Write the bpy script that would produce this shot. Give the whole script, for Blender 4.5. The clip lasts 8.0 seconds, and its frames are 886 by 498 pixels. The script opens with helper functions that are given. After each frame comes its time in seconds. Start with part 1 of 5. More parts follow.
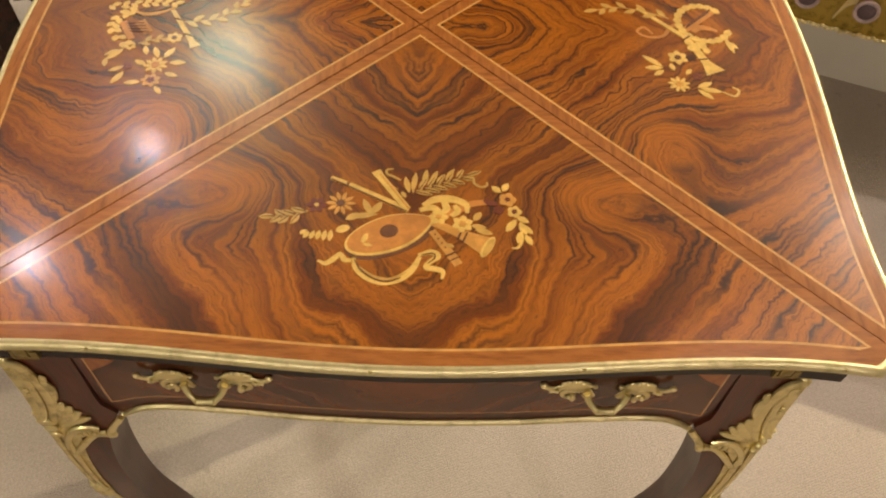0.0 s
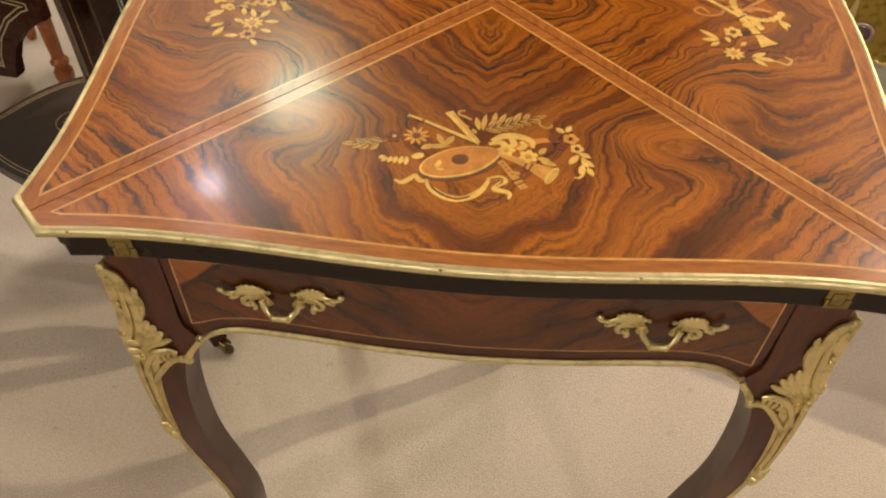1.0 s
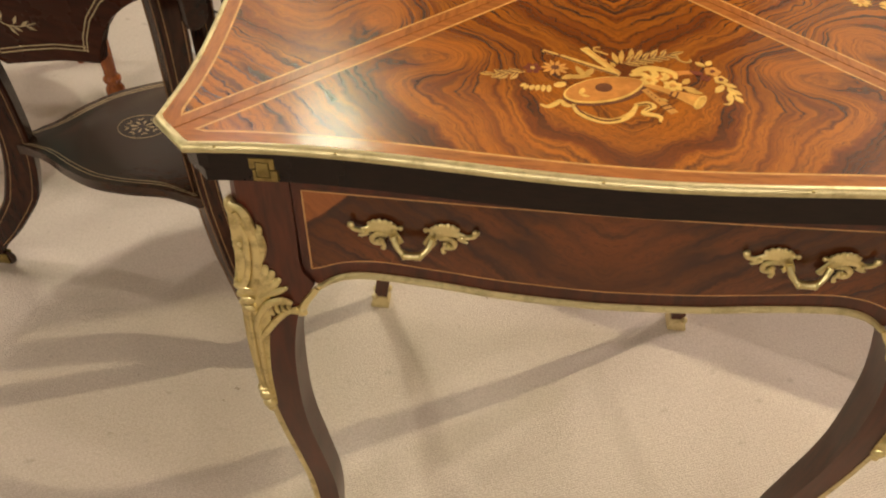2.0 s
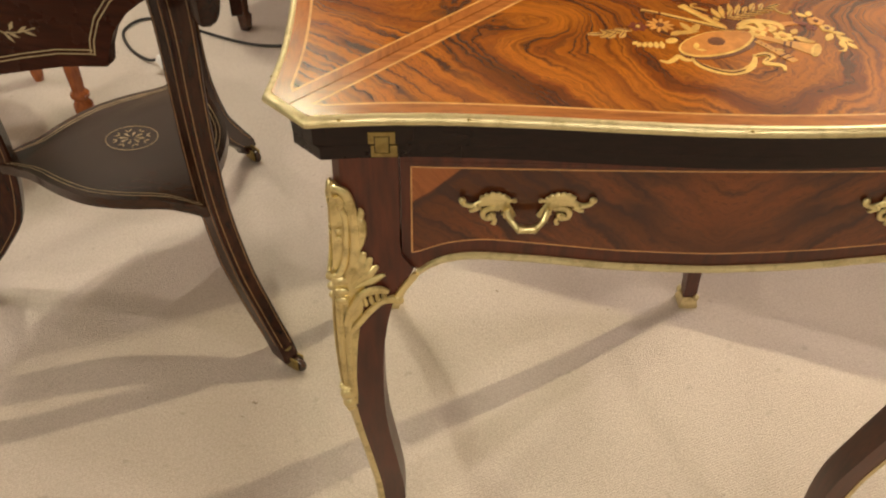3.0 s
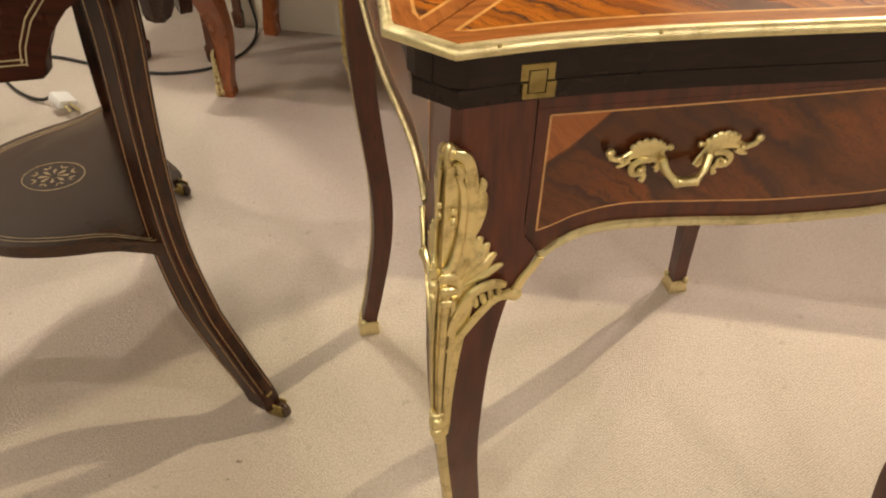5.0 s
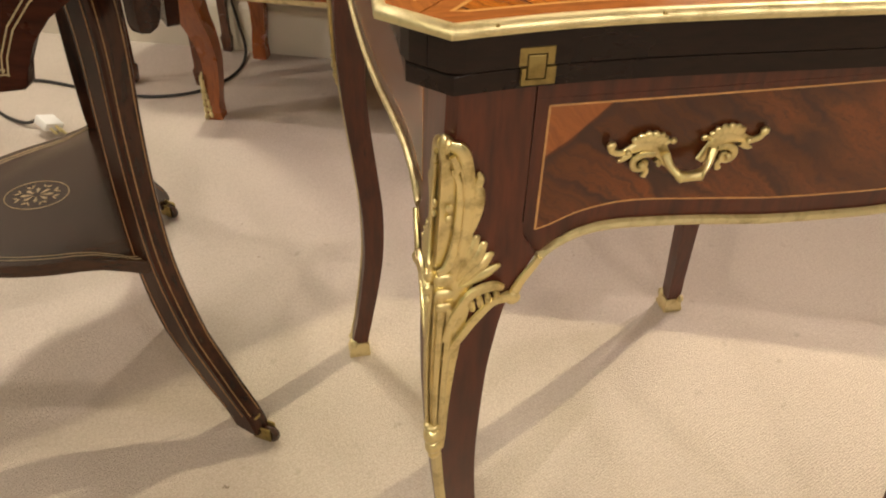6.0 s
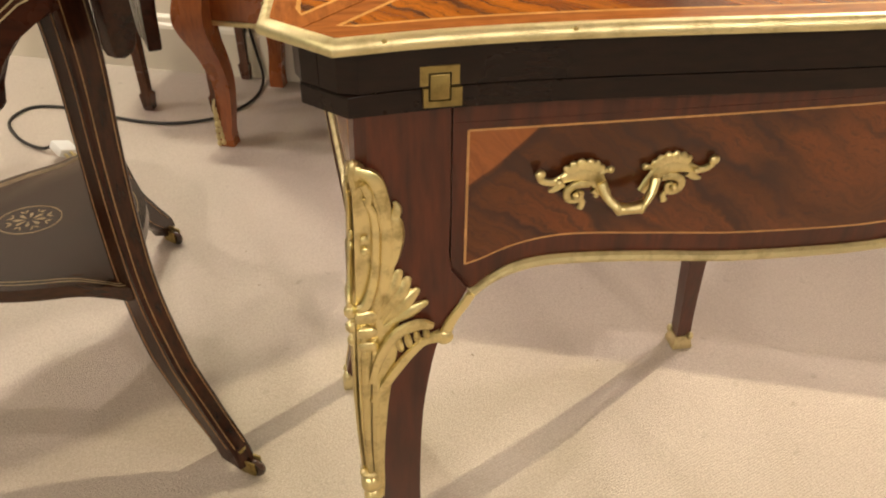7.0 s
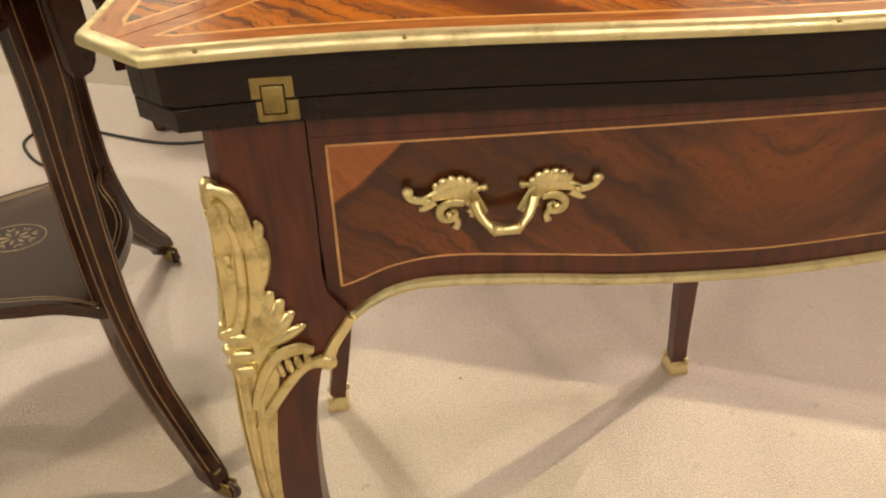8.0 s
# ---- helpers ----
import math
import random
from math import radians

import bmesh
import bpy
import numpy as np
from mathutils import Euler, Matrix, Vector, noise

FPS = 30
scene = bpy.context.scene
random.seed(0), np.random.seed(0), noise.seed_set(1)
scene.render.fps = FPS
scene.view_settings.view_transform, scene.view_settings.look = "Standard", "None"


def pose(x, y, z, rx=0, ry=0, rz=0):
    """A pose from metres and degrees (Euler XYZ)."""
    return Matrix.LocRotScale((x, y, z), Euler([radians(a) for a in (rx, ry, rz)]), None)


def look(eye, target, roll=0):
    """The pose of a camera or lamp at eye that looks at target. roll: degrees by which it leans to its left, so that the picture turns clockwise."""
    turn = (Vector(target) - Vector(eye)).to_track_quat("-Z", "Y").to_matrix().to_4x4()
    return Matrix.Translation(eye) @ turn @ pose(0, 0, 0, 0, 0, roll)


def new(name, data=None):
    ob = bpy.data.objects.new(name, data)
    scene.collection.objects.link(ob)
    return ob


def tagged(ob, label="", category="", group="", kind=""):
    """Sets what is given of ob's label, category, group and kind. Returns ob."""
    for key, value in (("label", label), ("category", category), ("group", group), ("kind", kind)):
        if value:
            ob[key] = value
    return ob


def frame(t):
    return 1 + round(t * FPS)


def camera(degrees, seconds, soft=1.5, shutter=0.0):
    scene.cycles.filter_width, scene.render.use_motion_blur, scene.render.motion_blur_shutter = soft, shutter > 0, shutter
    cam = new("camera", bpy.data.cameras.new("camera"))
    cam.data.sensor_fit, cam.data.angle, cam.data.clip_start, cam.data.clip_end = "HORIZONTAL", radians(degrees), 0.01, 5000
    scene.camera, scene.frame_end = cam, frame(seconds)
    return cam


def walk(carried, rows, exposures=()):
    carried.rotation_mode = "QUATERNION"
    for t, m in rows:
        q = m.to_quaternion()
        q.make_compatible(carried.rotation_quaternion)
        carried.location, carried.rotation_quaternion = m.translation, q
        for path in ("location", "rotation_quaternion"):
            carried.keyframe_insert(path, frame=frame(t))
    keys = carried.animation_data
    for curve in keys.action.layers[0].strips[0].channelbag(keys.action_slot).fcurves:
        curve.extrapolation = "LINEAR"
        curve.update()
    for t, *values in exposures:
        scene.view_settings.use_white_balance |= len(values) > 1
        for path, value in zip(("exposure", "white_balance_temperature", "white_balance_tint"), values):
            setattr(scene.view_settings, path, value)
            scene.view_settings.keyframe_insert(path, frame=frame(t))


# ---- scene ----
cam = camera(58.7, 8.0, soft=2.1)
PATH = [
    (0, (0.01, -0.502, 1.145), (0.06, 0.691, -0.459), 3.6),
    (0.5, (0.008, -0.557, 1.137), (0.011, 0.705, -0.415), 2.9),
    (1, (0.0, -0.598, 1.114), (-0.071, 0.728, -0.381), 1.8),
    (1.5, (-0.027, -0.624, 1.079), (-0.14, 0.758, -0.363), 1.3),
    (2, (-0.083, -0.653, 1.043), (-0.182, 0.774, -0.355), 1.4),
    (2.2, (-0.115, -0.657, 1.033), (-0.165, 0.768, -0.371), 2.1),
    (3.3, (-0.224, -0.652, 1.002), (-0.135, 0.803, -0.367), 1.0),
    (3.5, (-0.243, -0.637, 0.997), (-0.117, 0.82, -0.368), 1.0),
    (4, (-0.289, -0.604, 0.963), (-0.081, 0.851, -0.394), 1.0),
    (4.5, (-0.329, -0.586, 0.93), (-0.044, 0.869, -0.411), 1.3),
    (6, (-0.334, -0.575, 0.886), (0.036, 0.932, -0.376), 1.9),
    (6.5, (-0.307, -0.569, 0.873), (0.029, 0.971, -0.359), 1.4),
    (7, (-0.272, -0.561, 0.87), (0.014, 1.008, -0.335), 0.6),
    (7.5, (-0.233, -0.56, 0.866), (0.002, 1.037, -0.315), -0.3),
    (8, (-0.193, -0.558, 0.859), (0.0, 1.057, -0.304), -1.1),
]
EXPOSURES = [(0.0, -0.52), (1.0, -0.46), (2.0, -0.30), (3.5, -0.16), (4.5, -0.11), (6.0, 0.02), (8.0, 0.06)]
walk(cam, [(t, look(eye, target, roll)) for t, eye, target, roll in PATH], EXPOSURES)

# ---------------------------------------------------------------- light
world = bpy.data.worlds.new("room_air")
world.use_nodes = True
world.node_tree.nodes["Background"].inputs[0].default_value = (1.0, 0.9, 0.78, 1)
world.node_tree.nodes["Background"].inputs[1].default_value = 0.02
scene.world = world


def spot(name, at, target, power, colour, size, angle=110, blend=0.5):
    data = bpy.data.lights.new(name, "SPOT")
    data.energy, data.color, data.shadow_soft_size = power, colour, size
    data.spot_size, data.spot_blend = radians(angle), blend
    ob = new(name, data)
    ob.matrix_world = look(at, target)
    return ob


GOLDEN, WARM, ROSY, PINK = (1.0, 0.87, 0.58), (1.0, 0.88, 0.66), (1.0, 0.86, 0.73), (1.0, 0.85, 0.78)
# place on the ceiling, aim, watts, radius, cone, blend, colour
SPOTS_AND_FILLS = [
    ((2.42, 1.42), (0.0, 0.0, 0.2), 390, 0.018, 120, 0.6, GOLDEN),
    ((1.82, 1.42), (0.50, 0.35, 0.0), 105, 0.018, 100, 0.6, ROSY),
    # this one is unseen, added to lift the dim carpet behind the table
    ((0.84, 0.42), (0.70, 0.85, 0.0), 76, 0.05, 58, 0.7, PINK),
    ((-0.95, 1.40), (-0.68, 0.38, 0.0), 36, 0.045, 34, 0.5, ROSY),
    ((-1.20, 0.90), (-1.00, 0.20, 0.0), 40, 0.045, 32, 0.5, ROSY),
    ((-2.25, 1.50), (-0.60, 0.40, 0.2), 26, 0.022, 120, 0.6, ROSY),
    ((-2.70, 0.90), (-0.50, 0.20, 0.2), 80, 0.022, 120, 0.6, ROSY),
    # unseen fills behind the camera, added to brighten the floor and front faces
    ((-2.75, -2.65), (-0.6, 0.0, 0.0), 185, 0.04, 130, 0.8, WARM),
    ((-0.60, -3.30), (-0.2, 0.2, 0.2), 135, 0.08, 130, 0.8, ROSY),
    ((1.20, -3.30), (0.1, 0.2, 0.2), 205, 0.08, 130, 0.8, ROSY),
]
for (lx, ly), aim, watts, size, cone, blend, tint in SPOTS_AND_FILLS:
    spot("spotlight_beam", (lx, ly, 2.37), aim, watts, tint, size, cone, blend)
spot("shade_beam", (-0.63, 1.255, 1.862), (-0.50, 0.93, 0.0), 62, (1.0, 0.93, 0.74), 0.035, 66, 0.25)

# ---------------------------------------------------------------- materials
def material(name):
    mat = bpy.data.materials.new(name)
    mat.use_nodes = True
    tree = mat.node_tree
    return mat, tree, tree.nodes["Principled BSDF"]


def node(tree, kind, inputs=None, **settings):
    n = tree.nodes.new(kind)
    for key, value in settings.items():
        setattr(n, key, value)
    for key, value in (inputs or {}).items():
        if isinstance(value, bpy.types.NodeSocket):
            tree.links.new(value, n.inputs[key])
        else:
            n.inputs[key].default_value = value
    return n


def maths(tree, op, a, b=0.0):
    return node(tree, "ShaderNodeMath", {0: a, 1: b}, operation=op).outputs[0]


def ramp(tree, value, stops):
    n = tree.nodes.new("ShaderNodeValToRGB")
    tree.links.new(value, n.inputs[0])
    while len(n.color_ramp.elements) < len(stops):
        n.color_ramp.elements.new(0.5)
    for e, (at, colour) in zip(n.color_ramp.elements, stops):
        e.position, e.color = at, (*colour, 1)
    return n.outputs[0]


def grey(v):
    return (v, v, v)


def noise_of(tree, vector, scale, detail=4.0, rough=0.55, lacunarity=2.0):
    return node(tree, "ShaderNodeTexNoise", {"Vector": vector, "Scale": scale, "Detail": detail, "Roughness": rough, "Lacunarity": lacunarity}).outputs[0]


def mixed(tree, fac, a, b, blend="MIX"):
    n = node(tree, "ShaderNodeMix", data_type="RGBA", blend_type=blend)
    for socket, value in ((n.inputs[0], fac), (n.inputs[6], a), (n.inputs[7], b)):
        if isinstance(value, bpy.types.NodeSocket):
            tree.links.new(value, socket)
        else:
            socket.default_value = value if isinstance(value, float) else (*value, 1)
    return n.outputs[2]


def bump(tree, bsdf, height, strength, distance):
    n = node(tree, "ShaderNodeBump", {"Height": height, "Strength": strength, "Distance": distance})
    tree.links.new(n.outputs[0], bsdf.inputs["Normal"])


def polish(tree, bsdf, vector, low, high, coat=0.0, scale=9.0):
    r = node(tree, "ShaderNodeMapRange", {0: noise_of(tree, vector, scale, 5.0), 1: 0.3, 2: 0.7, 3: low, 4: high}).outputs[0]
    tree.links.new(r, bsdf.inputs["Roughness"])
    bsdf.inputs["Coat Weight"].default_value = coat
    bsdf.inputs["Coat Roughness"].default_value = 0.09


def rosewood(name, eyes=(), figure=0.009, swirl=9.0, veins=30.0, dark=(0.036, 0.015, 0.008), mid=(0.205, 0.049, 0.0045), light=(0.41, 0.124, 0.008), lean=1.15, axes=(0, 1), shift=0.0, rough=(0.19, 0.27), shade=0.8, warp=0.018, corner=0.0, coat=0.18):
    """Book-matched rosewood: contour lines of a smooth field with knots, mirrored about the middle of the leaf.
    eyes: rows of (x, y, height, width, length) of the knots."""
    mat, tree, bsdf = material(name)
    at = node(tree, "ShaderNodeTexCoord").outputs["Object"]
    xyz = node(tree, "ShaderNodeSeparateXYZ", {0: at}).outputs
    info = node(tree, "ShaderNodeObjectInfo").outputs["Random"]
    u, v = maths(tree, "ABSOLUTE", xyz[axes[0]]), xyz[axes[1]]
    seed = maths(tree, "ADD", maths(tree, "MULTIPLY", info, 3.0), shift)
    plain = node(tree, "ShaderNodeCombineXYZ", {0: u, 1: v, 2: seed}).outputs[0]
    # the figure runs calm and straight towards the corners of a knotted leaf
    calm = ramp(tree, u, ((0.13, grey(1.0)), (0.20, grey(0.22)))) if eyes else 1.0
    bend = node(tree, "ShaderNodeTexNoise", {"Vector": plain, "Scale": 14.0, "Detail": 3.0, "Roughness": 0.5}).outputs["Color"]
    bend = node(tree, "ShaderNodeSeparateXYZ", {0: bend}).outputs
    u = maths(tree, "ADD", u, maths(tree, "MULTIPLY", maths(tree, "MULTIPLY", maths(tree, "SUBTRACT", bend[0], 0.5), warp), calm))
    v = maths(tree, "ADD", v, maths(tree, "MULTIPLY", maths(tree, "MULTIPLY", maths(tree, "SUBTRACT", bend[1], 0.5), warp), calm))
    flat = node(tree, "ShaderNodeCombineXYZ", {0: u, 1: v, 2: seed}).outputs[0]
    big = noise_of(tree, flat, swirl, 1.5, 0.45)
    fine = noise_of(tree, flat, 34.0, 2.0)
    jag = noise_of(tree, flat, 120.0, 3.0)
    core = 0.0
    f = maths(tree, "SUBTRACT", v, maths(tree, "MULTIPLY", u, lean))
    for ex, ey, tall, wide, length in eyes:
        a = maths(tree, "POWER", maths(tree, "DIVIDE", maths(tree, "SUBTRACT", u, ex), wide), 2.0)
        b = maths(tree, "POWER", maths(tree, "DIVIDE", maths(tree, "SUBTRACT", v, ey), length), 2.0)
        hill = maths(tree, "POWER", 2.718, maths(tree, "MULTIPLY", maths(tree, "ADD", a, b), -1.0))
        f = maths(tree, "ADD", f, maths(tree, "MULTIPLY", hill, tall))
        if tall < 0.0:
            core = maths(tree, "ADD", hill, core)
    f = maths(tree, "ADD", f, maths(tree, "MULTIPLY", maths(tree, "MULTIPLY", big, figure * 3.0), calm))
    f = maths(tree, "ADD", f, maths(tree, "MULTIPLY", fine, 0.016))
    f = maths(tree, "ADD", f, maths(tree, "MULTIPLY", jag, 0.013))
    across = maths(tree, "ADD", u, v)

    def line(k, along):
        return node(tree, "ShaderNodeCombineXYZ", {0: maths(tree, "MULTIPLY", f, k), 1: maths(tree, "MULTIPLY", across, along), 2: maths(tree, "ADD", seed, 3.1)}).outputs[0]

    band = noise_of(tree, line(veins, 2.0), 1.0, 2.0, 0.5)
    streak = noise_of(tree, line(230.0, 9.0), 1.0, 3.0, 0.65)
    hair = noise_of(tree, line(620.0, 22.0), 1.0, 2.0, 0.6)
    pores = noise_of(tree, line(1500.0, 160.0), 1.0, 2.0, 0.6)
    tone = noise_of(tree, flat, 6.5, 2.0)
    deep = [c * 0.42 for c in mid]
    wood = ramp(tree, band, ((0.28, deep), (0.38, mid), (0.50, light), (0.60, light), (0.72, mid)))
    wood = mixed(tree, ramp(tree, tone, ((0.38, grey(0.0)), (0.62, grey(shade)))), wood, deep)
    if eyes:
        # warm heart of the knot, and the plainer, paler wood of the leaf's corners
        wood = mixed(tree, ramp(tree, core, ((0.50, grey(0.0)), (0.80, grey(0.70)))), wood, light)
        wood = mixed(tree, ramp(tree, u, ((0.13, grey(0.0)), (0.21, grey(0.55)))), wood, light)
    keep = ramp(tree, noise_of(tree, flat, 9.0, 2.0), ((0.38, grey(0.25)), (0.54, grey(1.0))))
    if eyes:
        keep = maths(tree, "MAXIMUM", keep, ramp(tree, core, ((0.10, grey(0.0)), (0.30, grey(1.0)), (0.80, grey(1.0)), (0.90, grey(0.3)))))
    for k, wide, most, add in ((veins * 1.7, 0.030, 0.95, 3.1), (veins * 3.4, 0.022, 0.50, 9.4)):
        thin = noise_of(tree, line(k, 2.2), 1.0, 1.0, 0.4)
        vein = ramp(tree, thin, ((0.485 - wide, grey(0)), (0.485, grey(most)), (0.497, grey(most)), (0.497 + 2 * wide, grey(0))))
        wood = mixed(tree, maths(tree, "MULTIPLY", vein, keep), wood, dark)
    if eyes:
        wood = mixed(tree, ramp(tree, core, ((0.66, grey(0.0)), (0.86, grey(0.72)))), wood, light)
    wood = mixed(tree, ramp(tree, streak, ((0.49, grey(0.0)), (0.72, grey(0.50)))), wood, deep)
    wood = mixed(tree, ramp(tree, hair, ((0.52, grey(0.0)), (0.72, grey(0.28)))), wood, dark)
    wood = mixed(tree, ramp(tree, pores, ((0.53, grey(0.0)), (0.72, grey(0.45)))), wood, dark)
    # short dark flecks in the open grain
    fleck = noise_of(tree, line(420.0, 70.0), 1.0, 3.0, 0.7)
    wood = mixed(tree, ramp(tree, fleck, ((0.58, grey(0.0)), (0.68, grey(0.5)))), wood, dark)
    if corner:
        # pale sapwood across the upper corners, with a dark line along its edge
        over = maths(tree, "SUBTRACT", maths(tree, "ADD", u, maths(tree, "MULTIPLY", v, 1.10)), corner)
        over = maths(tree, "ADD", over, maths(tree, "MULTIPLY", fine, 0.006))
        pale = mixed(tree, ramp(tree, streak, ((0.40, grey(0.0)), (0.70, grey(0.5)))), (0.26, 0.080, 0.020), mid)
        wood = mixed(tree, ramp(tree, maths(tree, "ADD", maths(tree, "MULTIPLY", over, 30.0), 0.5), ((0.18, grey(0.0)), (0.40, grey(0.85)), (0.48, grey(0.0)))), wood, dark)
        wood = mixed(tree, ramp(tree, maths(tree, "ADD", maths(tree, "MULTIPLY", over, 60.0), 0.5), ((0.46, grey(0.0)), (0.56, grey(1.0)))), wood, pale)
    tree.links.new(wood, bsdf.inputs["Base Color"])
    polish(tree, bsdf, at, *rough, coat=coat)
    bump(tree, bsdf, hair, 0.03, 0.0004)
    return mat


def plain_wood(name, dark, light, stretch=(4, 4, 60), rough=(0.2, 0.34), coat=0.2, scale=6.0):
    """Straight-grained, stained and polished wood; the grain runs along the axis with the least stretch."""
    mat, tree, bsdf = material(name)
    at = node(tree, "ShaderNodeTexCoord").outputs["Object"]
    where = node(tree, "ShaderNodeMapping", {"Vector": at, "Scale": stretch}).outputs[0]
    grain = noise_of(tree, where, scale, 6.0, 0.6)
    tone = noise_of(tree, at, 7.0, 2.0)
    wood = ramp(tree, grain, ((0.32, dark), (0.62, light), (0.75, dark)))
    wood = mixed(tree, ramp(tree, tone, ((0.3, grey(0)), (0.75, grey(0.55)))), wood, dark)
    tree.links.new(wood, bsdf.inputs["Base Color"])
    polish(tree, bsdf, at, *rough, coat=coat)
    bump(tree, bsdf, grain, 0.08, 0.0006)
    return mat


def brass(name, colour=(0.66, 0.46, 0.14), low=0.22, high=0.42, dirt=(0.12, 0.08, 0.025)):
    mat, tree, bsdf = material(name)
    at = node(tree, "ShaderNodeTexCoord").outputs["Object"]
    worn = noise_of(tree, at, 70.0, 5.0, 0.65)
    wide = noise_of(tree, at, 14.0, 3.0)
    base = mixed(tree, ramp(tree, worn, ((0.50, grey(0.0)), (0.74, grey(0.8)))), colour, dirt)
    base = mixed(tree, ramp(tree, wide, ((0.35, grey(0.0)), (0.7, grey(0.35)))), base, [c * 0.6 for c in colour])
    tree.links.new(base, bsdf.inputs["Base Color"])
    bsdf.inputs["Metallic"].default_value = 1.0
    tree.links.new(node(tree, "ShaderNodeMapRange", {0: worn, 1: 0.35, 2: 0.7, 3: low, 4: high}).outputs[0], bsdf.inputs["Roughness"])
    bump(tree, bsdf, worn, 0.35, 0.0010)
    return mat


def carpet_material():
    mat, tree, bsdf = material("carpet_loop")
    at = node(tree, "ShaderNodeTexCoord").outputs["Object"]
    turned = node(tree, "ShaderNodeMapping", {"Vector": at, "Rotation": (0, 0, radians(-21)), "Scale": (1, 1, 1)}).outputs[0]
    rib = node(tree, "ShaderNodeTexWave", {"Vector": turned, "Scale": 88.0, "Distortion": 3.5, "Detail": 2.0, "Detail Scale": 12.0}, bands_direction="Y").outputs["Fac"]
    loop = node(tree, "ShaderNodeTexVoronoi", {"Vector": turned, "Scale": 330.0, "Randomness": 0.8}).outputs["Distance"]
    tuft = noise_of(tree, at, 300.0, 3.0, 0.7)
    soil = noise_of(tree, at, 5.0, 4.0)
    spots = noise_of(tree, at, 38.0, 2.0, 0.4)
    base = ramp(tree, tuft, ((0.3, (0.51, 0.438, 0.370)), (0.7, (0.68, 0.594, 0.511))))
    base = mixed(tree, ramp(tree, soil, ((0.35, grey(0.0)), (0.75, grey(0.5)))), base, (0.51, 0.438, 0.375))
    base = mixed(tree, ramp(tree, spots, ((0.70, grey(0.0)), (0.80, grey(0.45)))), base, (0.25, 0.20, 0.16))
    # shade of the grooves between ribs and loops, put into the colour
    base = mixed(tree, ramp(tree, rib, ((0.10, grey(0.28)), (0.55, grey(0.0)))), base, (0.36, 0.30, 0.235))
    base = mixed(tree, ramp(tree, loop, ((0.25, grey(0.0)), (0.75, grey(0.36)))), base, (0.36, 0.30, 0.23))
    tree.links.new(base, bsdf.inputs["Base Color"])
    bsdf.inputs["Roughness"].default_value = 0.95
    bsdf.inputs["Specular IOR Level"].default_value = 0.1
    height = maths(tree, "ADD", maths(tree, "MULTIPLY", rib, 0.55), maths(tree, "SUBTRACT", tuft, loop))
    bump(tree, bsdf, height, 0.65, 0.0024)
    return mat


def paint(name, colour, rough=0.55, wear=0.9):
    mat, tree, bsdf = material(name)
    at = node(tree, "ShaderNodeTexCoord").outputs["Object"]
    soft = noise_of(tree, at, 3.0, 4.0)
    base = mixed(tree, ramp(tree, soft, ((0.35, grey(0.0)), (0.7, grey(1.0)))), colour, [c * wear for c in colour])
    tree.links.new(base, bsdf.inputs["Base Color"])
    bsdf.inputs["Roughness"].default_value = rough
    bump(tree, bsdf, noise_of(tree, at, 160.0, 3.0), 0.06, 0.001)
    return mat


def inlay(name, colour, rough=0.24, grain=0.72):
    mat, tree, bsdf = material(name)
    at = node(tree, "ShaderNodeTexCoord").outputs["Object"]
    g = noise_of(tree, at, 190.0, 3.0)
    big = noise_of(tree, at, 45.0, 2.0)
    base = mixed(tree, ramp(tree, g, ((0.35, grey(0.0)), (0.7, grey(1.0)))), colour, [c * grain for c in colour])
    base = mixed(tree, ramp(tree, big, ((0.42, grey(0.0)), (0.68, grey(0.6)))), base, [c * (grain - 0.14) for c in colour])
    tree.links.new(base, bsdf.inputs["Base Color"])
    bsdf.inputs["Roughness"].default_value = rough
    bsdf.inputs["Coat Weight"].default_value = 0.35
    bsdf.inputs["Coat Roughness"].default_value = 0.08
    return mat


def glow(name, colour, strength):
    mat, tree, bsdf = material(name)
    bsdf.inputs["Base Color"].default_value = (0.8, 0.8, 0.75, 1)
    bsdf.inputs["Emission Color"].default_value = (*colour, 1)
    bsdf.inputs["Emission Strength"].default_value = strength
    return mat


ROSE = rosewood("rosewood_veneer", eyes=((0.122, -0.172, -0.105, 0.046, 0.032), (0.064, -0.262, 0.030, 0.026, 0.034), (0.0, -0.058, 0.012, 0.020, 0.020)), figure=0.014, warp=0.030, veins=34.0, shade=0.42)
DRAWER = rosewood("rosewood_drawer_veneer", warp=0.012, figure=0.007, swirl=5.0, veins=16.0, dark=(0.038, 0.014, 0.008), mid=(0.122, 0.034, 0.010), light=(0.175, 0.047, 0.011), axes=(0, 2), lean=0.75, corner=0.953, coat=0.0, rough=(0.17, 0.27), shift=4.0)
CROSS = plain_wood("tulipwood_crossbanding", (0.22, 0.070, 0.016), (0.44, 0.158, 0.034), (6, 34, 34), rough=(0.14, 0.22), scale=9.0)
STRING = inlay("boxwood_stringing", (0.72, 0.37, 0.10))
EDGE = plain_wood("dark_rosewood_edge", (0.007, 0.0042, 0.0035), (0.017, 0.008, 0.0055), (12, 12, 60), rough=(0.24, 0.36), coat=0.0)
LEGWOOD = plain_wood("rosewood_leg", (0.032, 0.008, 0.0045), (0.094, 0.021, 0.008), (26, 26, 3), rough=(0.28, 0.42), coat=0.0)
TARNISH = brass("tarnished_brass_hinge", (0.36, 0.27, 0.10), 0.42, 0.6, (0.12, 0.08, 0.03))
GILT = brass("gilt_bronze", (0.84, 0.72, 0.38), 0.28, 0.44, (0.28, 0.20, 0.07))
DRAWLINE = inlay("tan_boxwood_line", (0.50, 0.25, 0.085))
